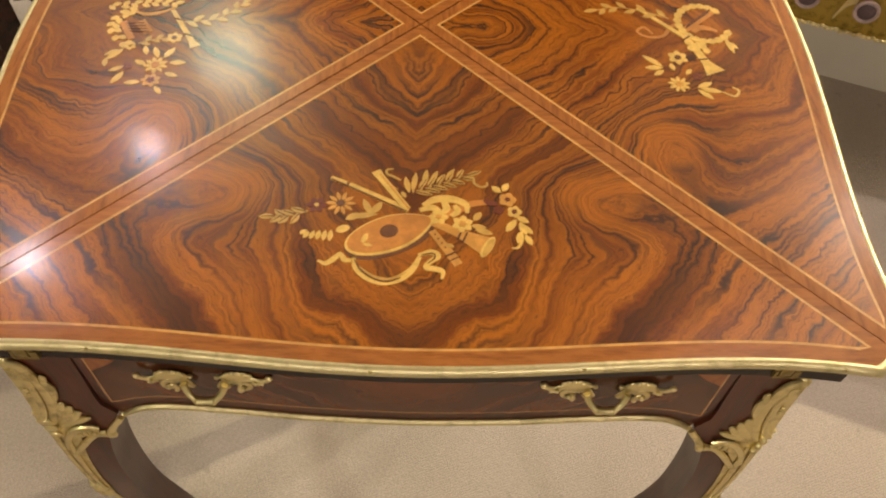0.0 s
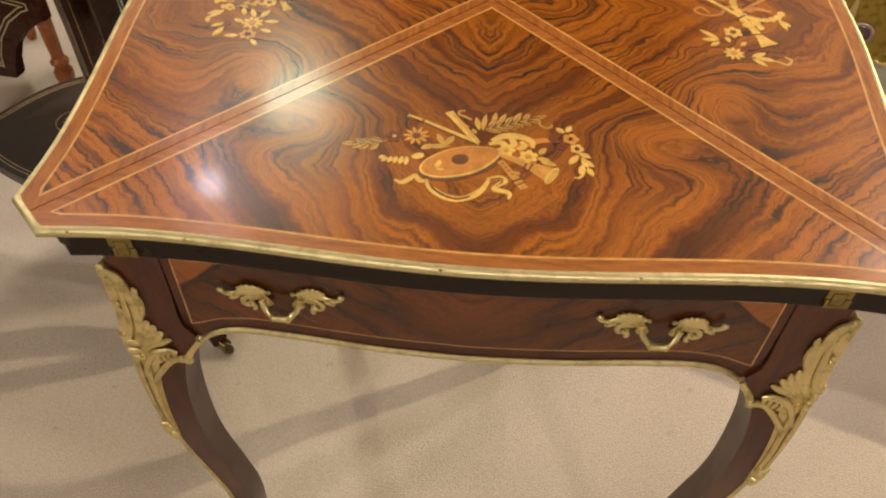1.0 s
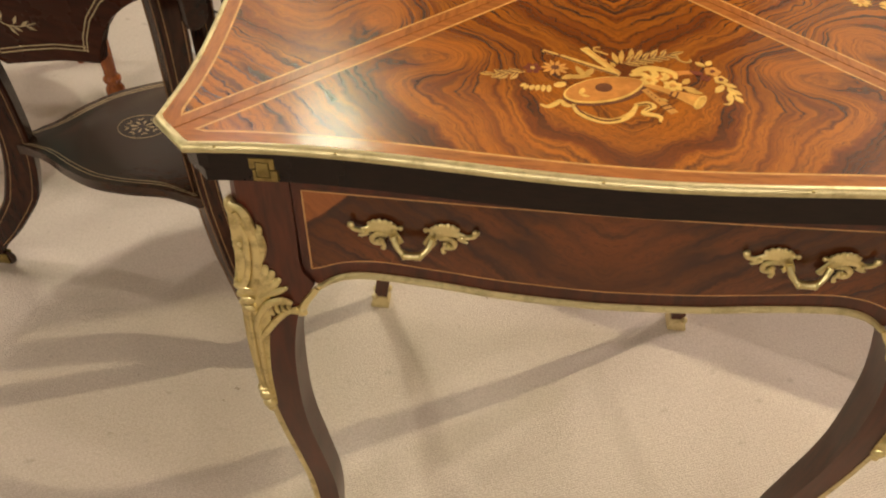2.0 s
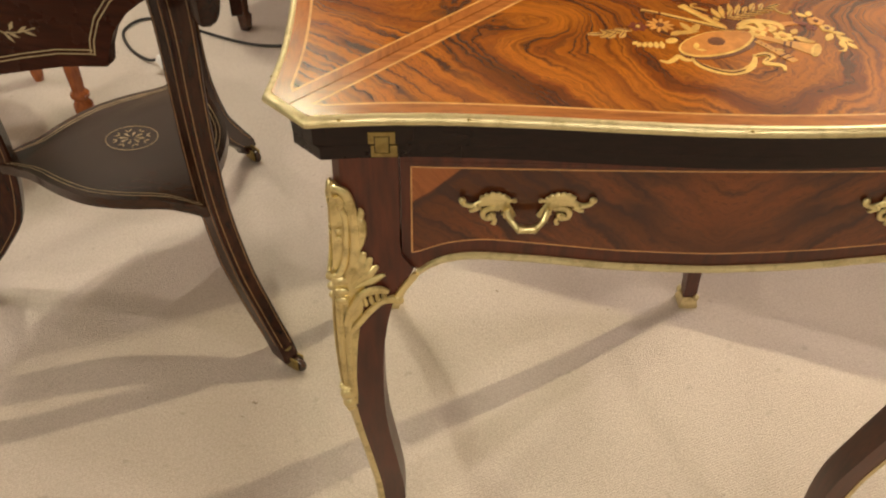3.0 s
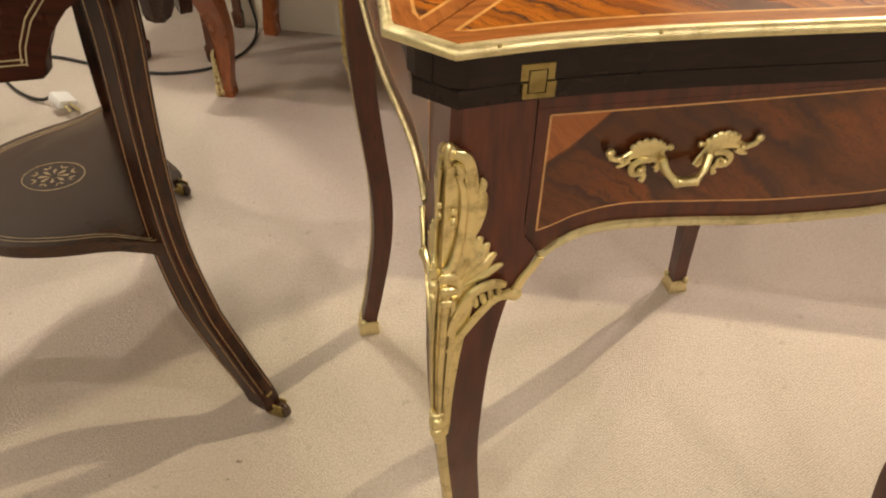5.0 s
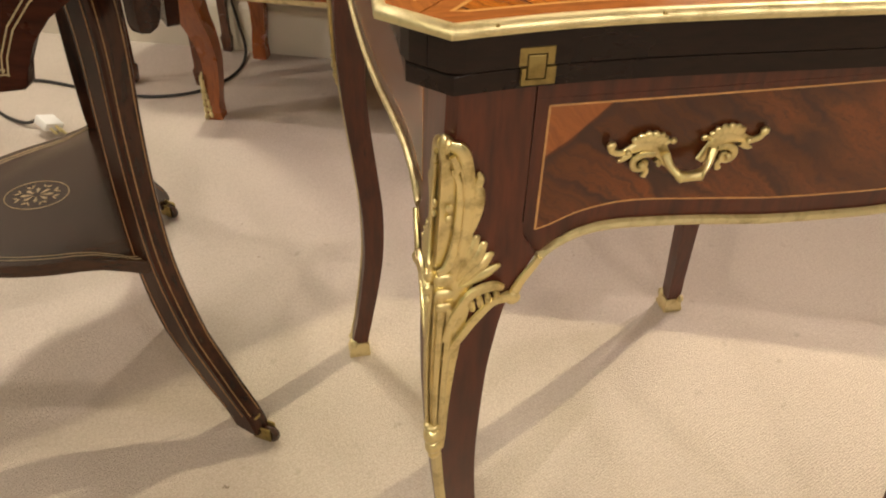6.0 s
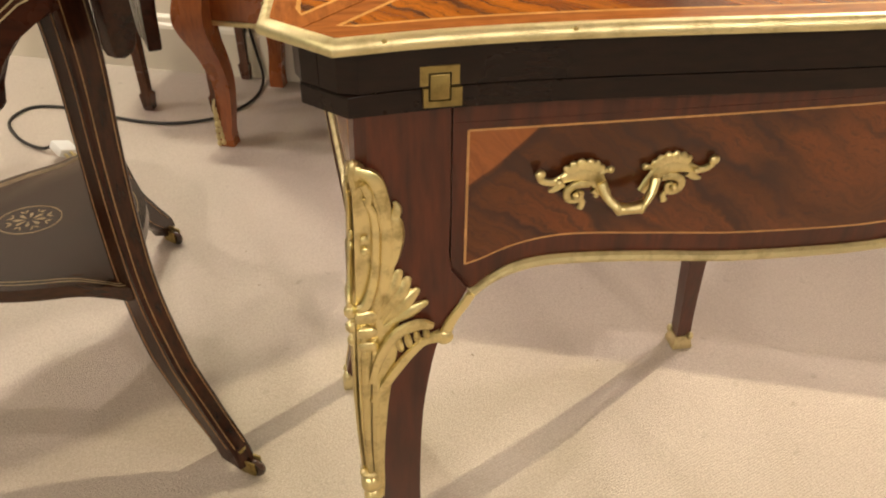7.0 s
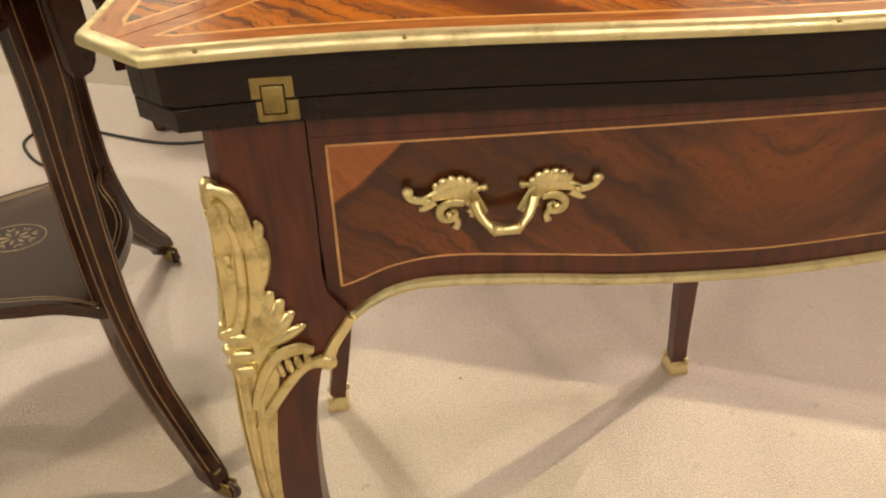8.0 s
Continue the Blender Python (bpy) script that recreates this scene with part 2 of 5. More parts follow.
BRASS = brass("worn_brass_edging", (0.76, 0.66, 0.38), 0.40, 0.58, (0.34, 0.27, 0.12))
MAHOGANY = plain_wood("dark_inlaid_rosewood", (0.014, 0.005, 0.003), (0.046, 0.014, 0.006), (20, 20, 4), rough=(0.16, 0.28), coat=0.0)
SHELFWOOD = plain_wood("dark_polished_shelf", (0.020, 0.009, 0.005), (0.048, 0.019, 0.009), (6, 30, 30), rough=(0.16, 0.26), coat=0.12)
CHESTNUT = plain_wood("orange_kingwood", (0.20, 0.050, 0.012), (0.36, 0.105, 0.025), (24, 24, 4))
FLAPWOOD = plain_wood("red_brown_flap_veneer", (0.018, 0.0045, 0.002), (0.044, 0.011, 0.0045), (5, 40, 40), rough=(0.22, 0.32), coat=0.0, scale=3.0)
LEGLINE = inlay("tan_line_inlay", (0.34, 0.19, 0.085))
EDGE.node_tree.nodes["Principled BSDF"].inputs["Specular IOR Level"].default_value = 0.25
MAHOGANY.node_tree.nodes["Principled BSDF"].inputs["Specular IOR Level"].default_value = 0.30
FLAPWOOD.node_tree.nodes["Principled BSDF"].inputs["Specular IOR Level"].default_value = 0.10
SHELFWOOD.node_tree.nodes["Principled BSDF"].inputs["Specular IOR Level"].default_value = 0.35
IVORY = inlay("bone_inlay", (0.44, 0.34, 0.19))
CARPET = carpet_material()
WALLPAINT = paint("cream_wall_paint", (0.74, 0.66, 0.54))
SKIRTPAINT = paint("cream_skirting_gloss", (0.74, 0.68, 0.57), 0.3)
CEILPAINT = paint("white_ceiling_paint", (0.80, 0.77, 0.72), 0.7)
RUBBER = paint("black_cable_rubber", (0.014, 0.012, 0.011), 0.45)
PLUGWHITE = paint("white_plug_plastic", (0.78, 0.77, 0.74), 0.35)
GOLDLEAF = brass("embossed_gilt_panel", (0.42, 0.31, 0.07), 0.34, 0.6, (0.07, 0.05, 0.012))
STUD = inlay("mauve_enamel_disc", (0.10, 0.055, 0.065), 0.3)
STUDRIM = inlay("pale_rose_rim", (0.46, 0.33, 0.30), 0.3)
DARKTURN = plain_wood("dark_mahogany_leg", (0.05, 0.016, 0.009), (0.12, 0.042, 0.020), (26, 26, 3))
LAMPGLOW = glow("lit_reflector", (1.0, 0.84, 0.86), 160)
SHADEGLOW = glow("lit_opal_glass", (0.84, 1.0, 0.74), 24.0)
LAMPBODY = paint("white_lamp_enamel", (0.7, 0.69, 0.66), 0.4)
BROWNFLUFF = paint("brown_fluff", (0.27, 0.21, 0.16), 0.9)
INK = inlay("dark_stained_inlay", (0.05, 0.022, 0.012))


# ---------------------------------------------------------------- mesh helpers
def part(name, bm, mat, parent=None, label="", smooth=True, at=None):
    """One mesh object from a bmesh, under a thing or a part."""
    bmesh.ops.recalc_face_normals(bm, faces=bm.faces)
    data = bpy.data.meshes.new(name)
    bm.to_mesh(data)
    bm.free()
    data.materials.append(mat)
    if smooth:
        data.polygons.foreach_set("use_smooth", [True] * len(data.polygons))
        data.set_sharp_from_angle(angle=radians(38))
    ob = new(name, data)
    ob.parent = parent
    if at is not None:
        ob.matrix_basis = at
    return tagged(ob, label)


def thing(name, label, category, at=None, group="", kind=""):
    ob = new(name)
    ob.empty_display_size = 0.05
    if at is not None:
        ob.matrix_basis = at
    return tagged(ob, label, category, group, kind)


def box(bm, x0, x1, y0, y1, z0, z1, bevel=0.0, turn=None):
    made = bmesh.ops.create_cube(bm, size=1)["verts"]
    m = Matrix.Translation(((x0 + x1) / 2, (y0 + y1) / 2, (z0 + z1) / 2)) @ Matrix.Diagonal((x1 - x0, y1 - y0, z1 - z0, 1))
    bmesh.ops.transform(bm, matrix=m, verts=made)
    if bevel:
        edges = list({e for v in made for e in v.link_edges})
        made = list({v for f in bmesh.ops.bevel(bm, geom=edges, offset=bevel, segments=2, affect="EDGES", profile=0.5)["faces"] for v in f.verts} | {v for v in made if v.is_valid})
    if turn is not None:
        bmesh.ops.transform(bm, matrix=turn, verts=made)
    return bm


def prism(outline, z0, z1, bevel=0.0, bm=None):
    """A flat shape from its outline, raised from z0 to z1."""
    bm = bm or bmesh.new()
    low = [bm.verts.new((x, y, z0)) for x, y in outline]
    high = [bm.verts.new((x, y, z1)) for x, y in outline]
    n = len(outline)
    bm.faces.new(low[::-1])
    top = bm.faces.new(high)
    for i in range(n):
        bm.faces.new((low[i], low[(i + 1) % n], high[(i + 1) % n], high[i]))
    if bevel:
        bmesh.ops.bevel(bm, geom=list(top.edges), offset=bevel, segments=2, affect="EDGES", profile=0.5)
    return bm


def loft(rings, bm=None, caps=True, closed=False):
    bm = bm or bmesh.new()
    rows = [[bm.verts.new(p) for p in ring] for ring in rings]
    n = len(rows[0])
    pairs = list(zip(rows, rows[1:])) + ([(rows[-1], rows[0])] if closed else [])
    for a, b in pairs:
        for i in range(n):
            bm.faces.new((a[i], a[(i + 1) % n], b[(i + 1) % n], b[i]))
    if caps and not closed:
        bm.faces.new(rows[0][::-1])
        bm.faces.new(rows[-1])
    return bm


def smooth_path(points, steps=6):
    """Points along a smooth curve (Catmull-Rom) through the given ones."""
    p = [Vector(q) for q in points]
    p = [2 * p[0] - p[1]] + p + [2 * p[-1] - p[-2]]
    out = []
    for i in range(1, len(p) - 2):
        a, b, c, d = p[i - 1 : i + 3]
        for s in range(steps):
            t = s / steps
            out.append(0.5 * (2 * b + (c - a) * t + (2 * a - 5 * b + 4 * c - d) * t * t + (3 * b - a - 3 * c + d) * t**3))
    return out + [p[-2]]


def curve_value(table, x):
    """A smooth value from rows of (x, value)."""
    xs, ys = zip(*table)
    if x <= xs[0]:
        return ys[0]
    for i in range(len(xs) - 1):
        if x <= xs[i + 1]:
            t = (x - xs[i]) / (xs[i + 1] - xs[i])
            before, after = ys[max(i - 1, 0)], ys[min(i + 2, len(xs) - 1)]
            m0, m1 = (ys[i + 1] - before) / 2, (after - ys[i]) / 2
            return (2 * t**3 - 3 * t * t + 1) * ys[i] + (t**3 - 2 * t * t + t) * m0 + (3 * t * t - 2 * t**3) * ys[i + 1] + (t**3 - t * t) * m1
    return ys[-1]


def tube(points, radius, sides=8, flat=1.0, bm=None, steps=5, smooth=True, closed=False):
    """A rod along a path; radius is a number or one per given point; flat squeezes it across."""
    if isinstance(radius, (int, float)):
        radius = [radius] * len(points)
    path = smooth_path(points, steps) if smooth else [Vector(p) for p in points]
    rad = [curve_value(list(enumerate(radius)), i * (len(radius) - 1) / max(len(path) - 1, 1)) for i in range(len(path))]
    rings, side = [], None
    for i, p in enumerate(path):
        way = (path[min(i + 1, len(path) - 1)] - path[max(i - 1, 0)]).normalized()
        if side is None:
            side = way.orthogonal().normalized()
        side = (side - way * side.dot(way)).normalized()
        up = way.cross(side)
        r = max(rad[i], 0.0002)
        rings.append([p + side * r * math.cos(a) + up * r * flat * math.sin(a) for a in [2 * math.pi * k / sides for k in range(sides)]])
    return loft(rings, bm)


def lathe(profile, sides=20, bm=None, at=(0, 0, 0)):
    return loft([[(at[0] + r * math.cos(a), at[1] + r * math.sin(a), at[2] + z) for a in [2 * math.pi * k / sides for k in range(sides)]] for r, z in profile], bm)


def ball(bm, at, size, turn=None, u=10, v=7):
    made = bmesh.ops.create_uvsphere(bm, u_segments=u, v_segments=v, radius=1)["verts"]
    m = Matrix.Translation(at) @ (turn.to_4x4() if turn is not None else Matrix()) @ Matrix.Diagonal((*size, 1))
    bmesh.ops.transform(bm, matrix=m, verts=made)
    return bm


def strip(path, width, z0, z1, bm=None):
    """A flat band of that width along a 2D path."""
    bm = bm or bmesh.new()
    pts = [Vector(p).to_2d() for p in path]
    rings = []
    for i, p in enumerate(pts):
        way = (pts[min(i + 1, len(pts) - 1)] - pts[max(i - 1, 0)]).normalized()
        w = width[i] if isinstance(width, list) else width
        n = Vector((-way.y, way.x)) * w / 2
        rings.append([(p.x + n.x, p.y + n.y, z0), (p.x + n.x, p.y + n.y, z1), (p.x - n.x, p.y - n.y, z1), (p.x - n.x, p.y - n.y, z0)])
    return loft(rings, bm)


def inset(outline, d):
    """An outline, counter-clockwise, drawn in by d."""
    n, out = len(outline), []
    for i in range(n):
        a, b, c = (Vector(outline[(i + k) % n]) for k in (-1, 0, 1))
        e, f = (b - a).normalized(), (c - b).normalized()
        n1, n2 = Vector((-e.y, e.x)), Vector((-f.y, f.x))
        m = n1 + n2
        out.append(tuple(b + m * (d / max(0.35, 0.5 * m.length_squared))))
    return out


def frame_of(outer, inner, z0, z1):
    """A flat frame between two outlines with as many points."""
    bm = bmesh.new()
    n = len(outer)
    rings = []
    for i in range(n):
        (ax, ay), (bx, by) = outer[i], inner[i]
        rings.append([(ax, ay, z0), (ax, ay, z1), (bx, by, z1), (bx, by, z0)])
    return loft(rings, bm, closed=True)


# ---------------------------------------------------------------- room
A_WALL = Vector((0.933, -0.359, 0.0))   # along the back wall
N_WALL = Vector((0.359, 0.933, 0.0))    # towards the back wall
WALL_AT = 1.14


def by_wall(along, out, z=0.0):
    """A place from metres along the back wall and metres out of it into the room."""
    return A_WALL * along + N_WALL * (WALL_AT - out) + Vector((0, 0, z))


def wall_frame(along, out, z=0.0):
    m = Matrix.Rotation(math.atan2(A_WALL.y, A_WALL.x), 4, "Z")
    m.translation = by_wall(along, out, z)
    return m


GREENPAINT = paint("sage_green_wall_paint", (0.24, 0.30, 0.25))
TEAL = paint("teal_for_reflection", (0.24, 0.42, 0.36), 0.8, 0.7)
bm = bmesh.new()
box(bm, -4.2, 4.2, -4.4, 4.4, -0.06, 0.0)
tagged(part("floor", bm, CARPET, smooth=False), "cream loop-pile carpet, lightly soiled", "floor", kind="structure")
bm = bmesh.new()
box(bm, -3.6, 0.60, 0.0, 0.12, 0.0, 2.42)
# end piece kept low, its height unseen, so the right-hand beams pass over
box(bm, 0.60, 0.86, 0.0, 0.12, 0.0, 0.80)
tagged(part("wall_north", bm, WALLPAINT, smooth=False, at=wall_frame(0, 0)), "cream painted showroom wall", "wall", kind="structure")
for name, x0, x1, y0, y1, mat in (("wall_west", -3.1, -2.98, -4.0, 4.0, GREENPAINT), ("wall_east", 2.98, 3.1, -4.0, 4.0, WALLPAINT), ("wall_south", -3.2, 3.2, -4.0, -3.88, GREENPAINT), ("wall_far", -3.2, 3.2, 3.88, 4.0, WALLPAINT)):
    bm = bmesh.new()
    box(bm, x0, x1, y0, y1, 0.0, 2.42)
    tagged(part(name, bm, mat, smooth=False), "cream painted showroom wall" if mat is WALLPAINT else "sage green painted showroom wall", "wall", kind="structure")
bm = bmesh.new()
box(bm, -4.2, 4.2, -4.4, 4.4, 2.4, 2.5)
tagged(part("ceiling", bm, CEILPAINT, smooth=False), "plain white painted ceiling", "ceiling", kind="structure")
bm = bmesh.new()
profile = [(0.0, 0.0), (-0.018, 0.0), (-0.018, 0.112), (-0.015, 0.120), (-0.010, 0.126), (-0.009, 0.138), (-0.004, 0.144), (0.0, 0.146)]
loft([[(x, y, z) for y, z in profile] for x in (-3.6, 0.86)], bm)
tagged(part("baseboard", bm, SKIRTPAINT, smooth=False, at=wall_frame(0, -0.001)), "cream gloss moulded skirting board", "skirting", kind="structure")

# ---------------------------------------------------------------- envelope card table
TOP = 0.760
card_table = thing("card_table", "rosewood envelope card table with floral marquetry, gilt mounts and cabriole legs", "table", pose(0.003, 0, 0))


def edge_out(x):
    """How far the serpentine edge of the top stands out from the middle, at x along a side."""
    a = abs(x)
    k = min(max((a - 0.200) / 0.064, 0.0), 1.0)
    return 0.2925 + 0.0055 * math.cos(2 * math.pi * a / 0.42) + 0.0020 * k * k


CORNER = 0.266
SIDE = [(-CORNER + 2 * CORNER * i / 40, -edge_out(-CORNER + 2 * CORNER * i / 40)) for i in range(41)]


def full_outline(draw_in=0.0):
    pts = []
    for k in range(4):
        c, s = round(math.cos(k * math.pi / 2)), round(math.sin(k * math.pi / 2))
        pts += [(c * x - s * y, s * x + c * y) for x, y in SIDE]
    return inset(pts, draw_in) if draw_in else pts


def clip_wedge(outline, gap):
    """The part of an outline on the front side of both diagonals, which stay a gap away."""
    g = gap * math.sqrt(2)
    pts = [(x, y) for x, y in outline if -y - abs(x) > g]
    first, last = pts[0], pts[-1]

    def meet(p, q):
        # where the chamfer from p meets the diagonal
        s = 1 if p[0] > 0 else -1
        for i in range(200):
            t = i / 200
            x, y = p[0] + (q[0] - p[0]) * t, p[1] + (q[1] - p[1]) * t
            if -y - abs(x) <= g:
                return (x, y)
        return p

    left = meet(first, (first[0] - 0.04, first[1] + 0.04))
    right = meet(last, (last[0] + 0.04, last[1] + 0.04))
    chain = [Vector(p) for p in [left] + pts + [right]]
    far = [0.0]
    for a, b in zip(chain, chain[1:]):
        far.append(far[-1] + (b - a).length)
    even, k = [], 0
    for i in range(61):
        want = far[-1] * i / 60
        while k < len(chain) - 2 and far[k + 1] < want:
            k += 1
        even.append(tuple(chain[k].lerp(chain[k + 1], (want - far[k]) / max(far[k + 1] - far[k], 1e-9))))
    return even + [(0.0, -g)]


outer = full_outline(0.0016)
LEAVES = (0, 90, 180, 270)
for turn in LEAVES:
    spin = pose(0, 0, 0, 0, 0, turn)
    wedge = clip_wedge(outer, 0.0006)
    leaf = part("leaf", prism(clip_wedge(full_outline(0.0085), 0.0004), 0.7340, TOP - 0.0008, 0.0006), EDGE, card_table, "triangular folding leaf veneered in figured rosewood", at=spin, smooth=False)
    band_in = clip_wedge(full_outline(0.0112), 0.0088)
    field = clip_wedge(full_outline(0.0129), 0.0105)
    part("crossbanding", frame_of(wedge, band_in, TOP - 0.0009, TOP), CROSS, leaf, "orange-brown crossbanding", smooth=False)
    part("stringing", frame_of(band_in, field, TOP - 0.0009, TOP), STRING, leaf, "pale boxwood line", smooth=False)
    part("veneer", prism(field, TOP - 0.0009, TOP), ROSE, leaf, "book-matched figured rosewood veneer", smooth=False)

# brass edging round the top, in the section of a rounded angle
rims = [full_outline(d) for d in (0.0088, 0.0016, 0.0004, -0.0012, -0.0026, -0.0031, -0.0026)]
heights = (0.7548, 0.7603, 0.7605, 0.7600, 0.7584, 0.7562, 0.7548)
bm = loft([[(*p, z) for p, z in zip(ring, heights)] for ring in zip(*rims)], closed=True)
part("edging", bm, BRASS, card_table, "worn brass edge moulding")
pin = None
for k in range(4):
    for x in (-0.248, -0.176, -0.02, 0.098, 0.246):
        p = Vector((x, -edge_out(x) - 0.0020, 0.7588))
        p.rotate(Euler((0, 0, k * math.pi / 2)))
        if pin is None:
            pin = part("edging_pin", ball(bmesh.new(), (0, 0, 0), (0.0012, 0.0012, 0.0008), None, 8, 6), TARNISH, card_table).data
            bpy.data.objects["edging_pin"].matrix_basis = Matrix.Translation(p)
        else:
            twin = new("edging_pin", pin)
            twin.parent, twin.location = card_table, p

part("top_board", prism(full_outline(0.0105), 0.7230, 0.7324, 0.0012), EDGE, card_table, "dark fixed board below the leaves", smooth=False)


def square_ring(a, n=12):
    """A square frame with slightly bowed sides."""
    pts = []
    for k in range(4):
        c, s = round(math.cos(k * math.pi / 2)), round(math.sin(k * math.pi / 2))
        for i in range(n):
            x = -a + 2 * a * i / n
            y = -a - 0.004 * math.cos(math.pi * x / (2 * a))
            pts.append((c * x - s * y, s * x + c * y))
    return pts


bm = loft([[(*p, z) for p in square_ring(a)] for a, z in ((0.2660, 0.7232), (0.2660, 0.7212), (0.2604, 0.7196), (0.2596, 0.7175))])
part("moulding", bm, EDGE, card_table, "dark moulding under the top")

# frieze panels: the lower edge is an ogee arch
FRONT = 0.259


def face_y(x):
    return -(FRONT + 0.0045 * math.cos(math.pi * min(abs(x) / 0.44, 0.5)))


ARCH = [(0.0, 0.6165), (0.07, 0.6195), (0.12, 0.6250), (0.16, 0.6275), (0.175, 0.6266), (0.187, 0.6232), (0.197, 0.6172), (0.2055, 0.6100)]


def arch_z(x):
    return curve_value(ARCH, abs(x))


LINE = [(0.0, 0.6305), (0.07, 0.6335), (0.12, 0.6385), (0.16, 0.6415), (0.185, 0.6375), (0.2090, 0.6278)]


def line_z(x):
    return curve_value(LINE, abs(x))


def frieze_panel(half, thick, top, mat, name, spin, label, line=True):
    xs = [-half + 2 * half * i / 96 for i in range(97)]
    low = lambda x: arch_z(x) if abs(x) < 0.2055 else 0.6100 + (abs(x) - 0.2055) * 1.45
    rings = [[(x, face_y(x), low(x)), (x, face_y(x), top), (x, face_y(x) + thick, top), (x, face_y(x) + thick, low(x))] for x in xs]
    panel = part(name, loft(rings), mat, card_table, label, at=spin)
    if line:
        bm = bmesh.new()
        band = [x for x in xs if abs(x) <= 0.2091]
        band = [-0.2090] + band[1:-1] + [0.2090]
        for z_of in (line_z, lambda x: 0.7025):
            loft([[(x, face_y(x) - 0.0003, z_of(x) - 0.0005), (x, face_y(x) - 0.0003, z_of(x) + 0.0005), (x, face_y(x) + 0.001, z_of(x) + 0.0005), (x, face_y(x) + 0.001, z_of(x) - 0.0005)] for x in band], bm)
        for x in (-0.2090, 0.2090):
            box(bm, x - 0.0006, x + 0.0006, face_y(x) - 0.0003, face_y(x) + 0.001, line_z(x), 0.7025)
        part("stringing", bm, DRAWLINE, panel, "thin tan boxwood line")
        rings = []
        for x in band:
            rings.append([(x, face_y(x) - 0.0002, line_z(x)), (x, face_y(x) - 0.0002, 0.7025), (x, face_y(x) + 0.002, 0.7025), (x, face_y(x) + 0.002, line_z(x))])
        part("veneer", loft(rings), DRAWER, panel, "dark figured rosewood veneer")
    return panel


for turn in LEAVES:
    spin = pose(0, 0, 0, 0, 0, turn)
    if turn == 0:
        drawer = frieze_panel(0.2160, 0.020, 0.7065, LEGWOOD, "drawer", spin, "rosewood drawer front with boxwood line")
        xs = [-0.2160 + 0.4320 * i / 48 for i in range(49)]
        bm = loft([[(x, face_y(x) + 0.0002, 0.70655), (x, face_y(x) + 0.0002, 0.7216), (x, -0.2400, 0.7216), (x, -0.2400, 0.70655)] for x in xs])
        part("rail", bm, LEGWOOD, card_table, "rail over the drawer", smooth=False)
    else:
        back = pose(0, 0.012 if turn == 180 else 0.006, 0)
        spin = back @ spin
        frieze_panel(0.2160 if turn == 180 else 0.2220, 0.020, 0.7216, LEGWOOD, "frieze", spin, "rosewood frieze with boxwood line")
    # brass bead along the arch
    xs = [0.2065 * math.sin(math.pi / 2 * (i / 30 - 1)) for i in range(61)]
    rings = []
    for x in xs:
        y, z = face_y(x), arch_z(x) if abs(x) < 0.2055 else 0.6100
        rings.append([(x, y - 0.0012, z + 0.0026), (x, y - 0.0030, z + 0.0014), (x, y - 0.0036, z - 0.0006), (x, y - 0.0024, z - 0.0030), (x, y + 0.0060, z - 0.0034), (x, y + 0.0060, z + 0.0004)])
    part("arch_edging", loft(rings), BRASS, card_table, "worn brass bead under the frieze", at=spin)

# legs
OUTER = [(0.0, 0.2680), (0.03, 0.2660), (0.07, 0.2600), (0.14, 0.2520), (0.21, 0.2460), (0.28, 0.2462), (0.35, 0.2525), (0.42, 0.2600), (0.48, 0.2645), (0.54, 0.2655), (0.60, 0.2632), (0.66, 0.2605), (0.7230, 0.2590)]
INNER = [(0.0, 0.2460), (0.03, 0.2440), (0.07, 0.2380), (0.14, 0.2285), (0.21, 0.2210), (0.28, 0.2195), (0.35, 0.2255), (0.42, 0.2320), (0.47, 0.2335), (0.53, 0.2315), (0.575, 0.2250), (0.60, 0.2160), (0.6105, 0.2070), (0.628, 0.2168), (0.66, 0.2168), (0.7230, 0.2168)]
SPREAD = [i / 60 * 0.7225 for i in range(61)]


def leg_at(z):
    """Outer and inner reach of a leg along both sides of the table."""
    return curve_value(OUTER, z), curve_value(INNER, z)


def leg_ring(z, chamfer=0.005, grow=0.0):
    o, i = leg_at(z)
    o, i = o + grow, i - grow
    return [(-i, -i, z), (-o, -i, z), (-o, -o + chamfer, z), (-o + chamfer, -o, z), (-i, -o, z)]


def leaf_blade(bm, root, tip, width, normal, bow=0.004, n=7, ridge=0.0015):
    """An acanthus lobe: a pointed, bowed blade with a mid rib."""
    root, tip, normal = Vector(root), Vector(tip), Vector(normal).normalized()
    way = tip - root
    side = way.cross(normal).normalized()
    rows = []
    for i in range(n + 1):
        t = i / n
        w = width * (math.sin(math.pi * (0.14 + 0.86 * t)) ** 0.5) * 0.5 + 0.0003
        p = root + way * t + normal * bow * math.sin(math.pi * t)
        rows.append([p - side * w - normal * 0.002, p - side * w * 0.9, p + normal * ridge, p + side * w * 0.9, p + side * w - normal * 0.002])
    return loft(rows, bm)


def crown(z):
    """The upper half of the mount, drawn in a little."""
    return z if z < 0.61 else 0.61 + (z - 0.61) * 0.90


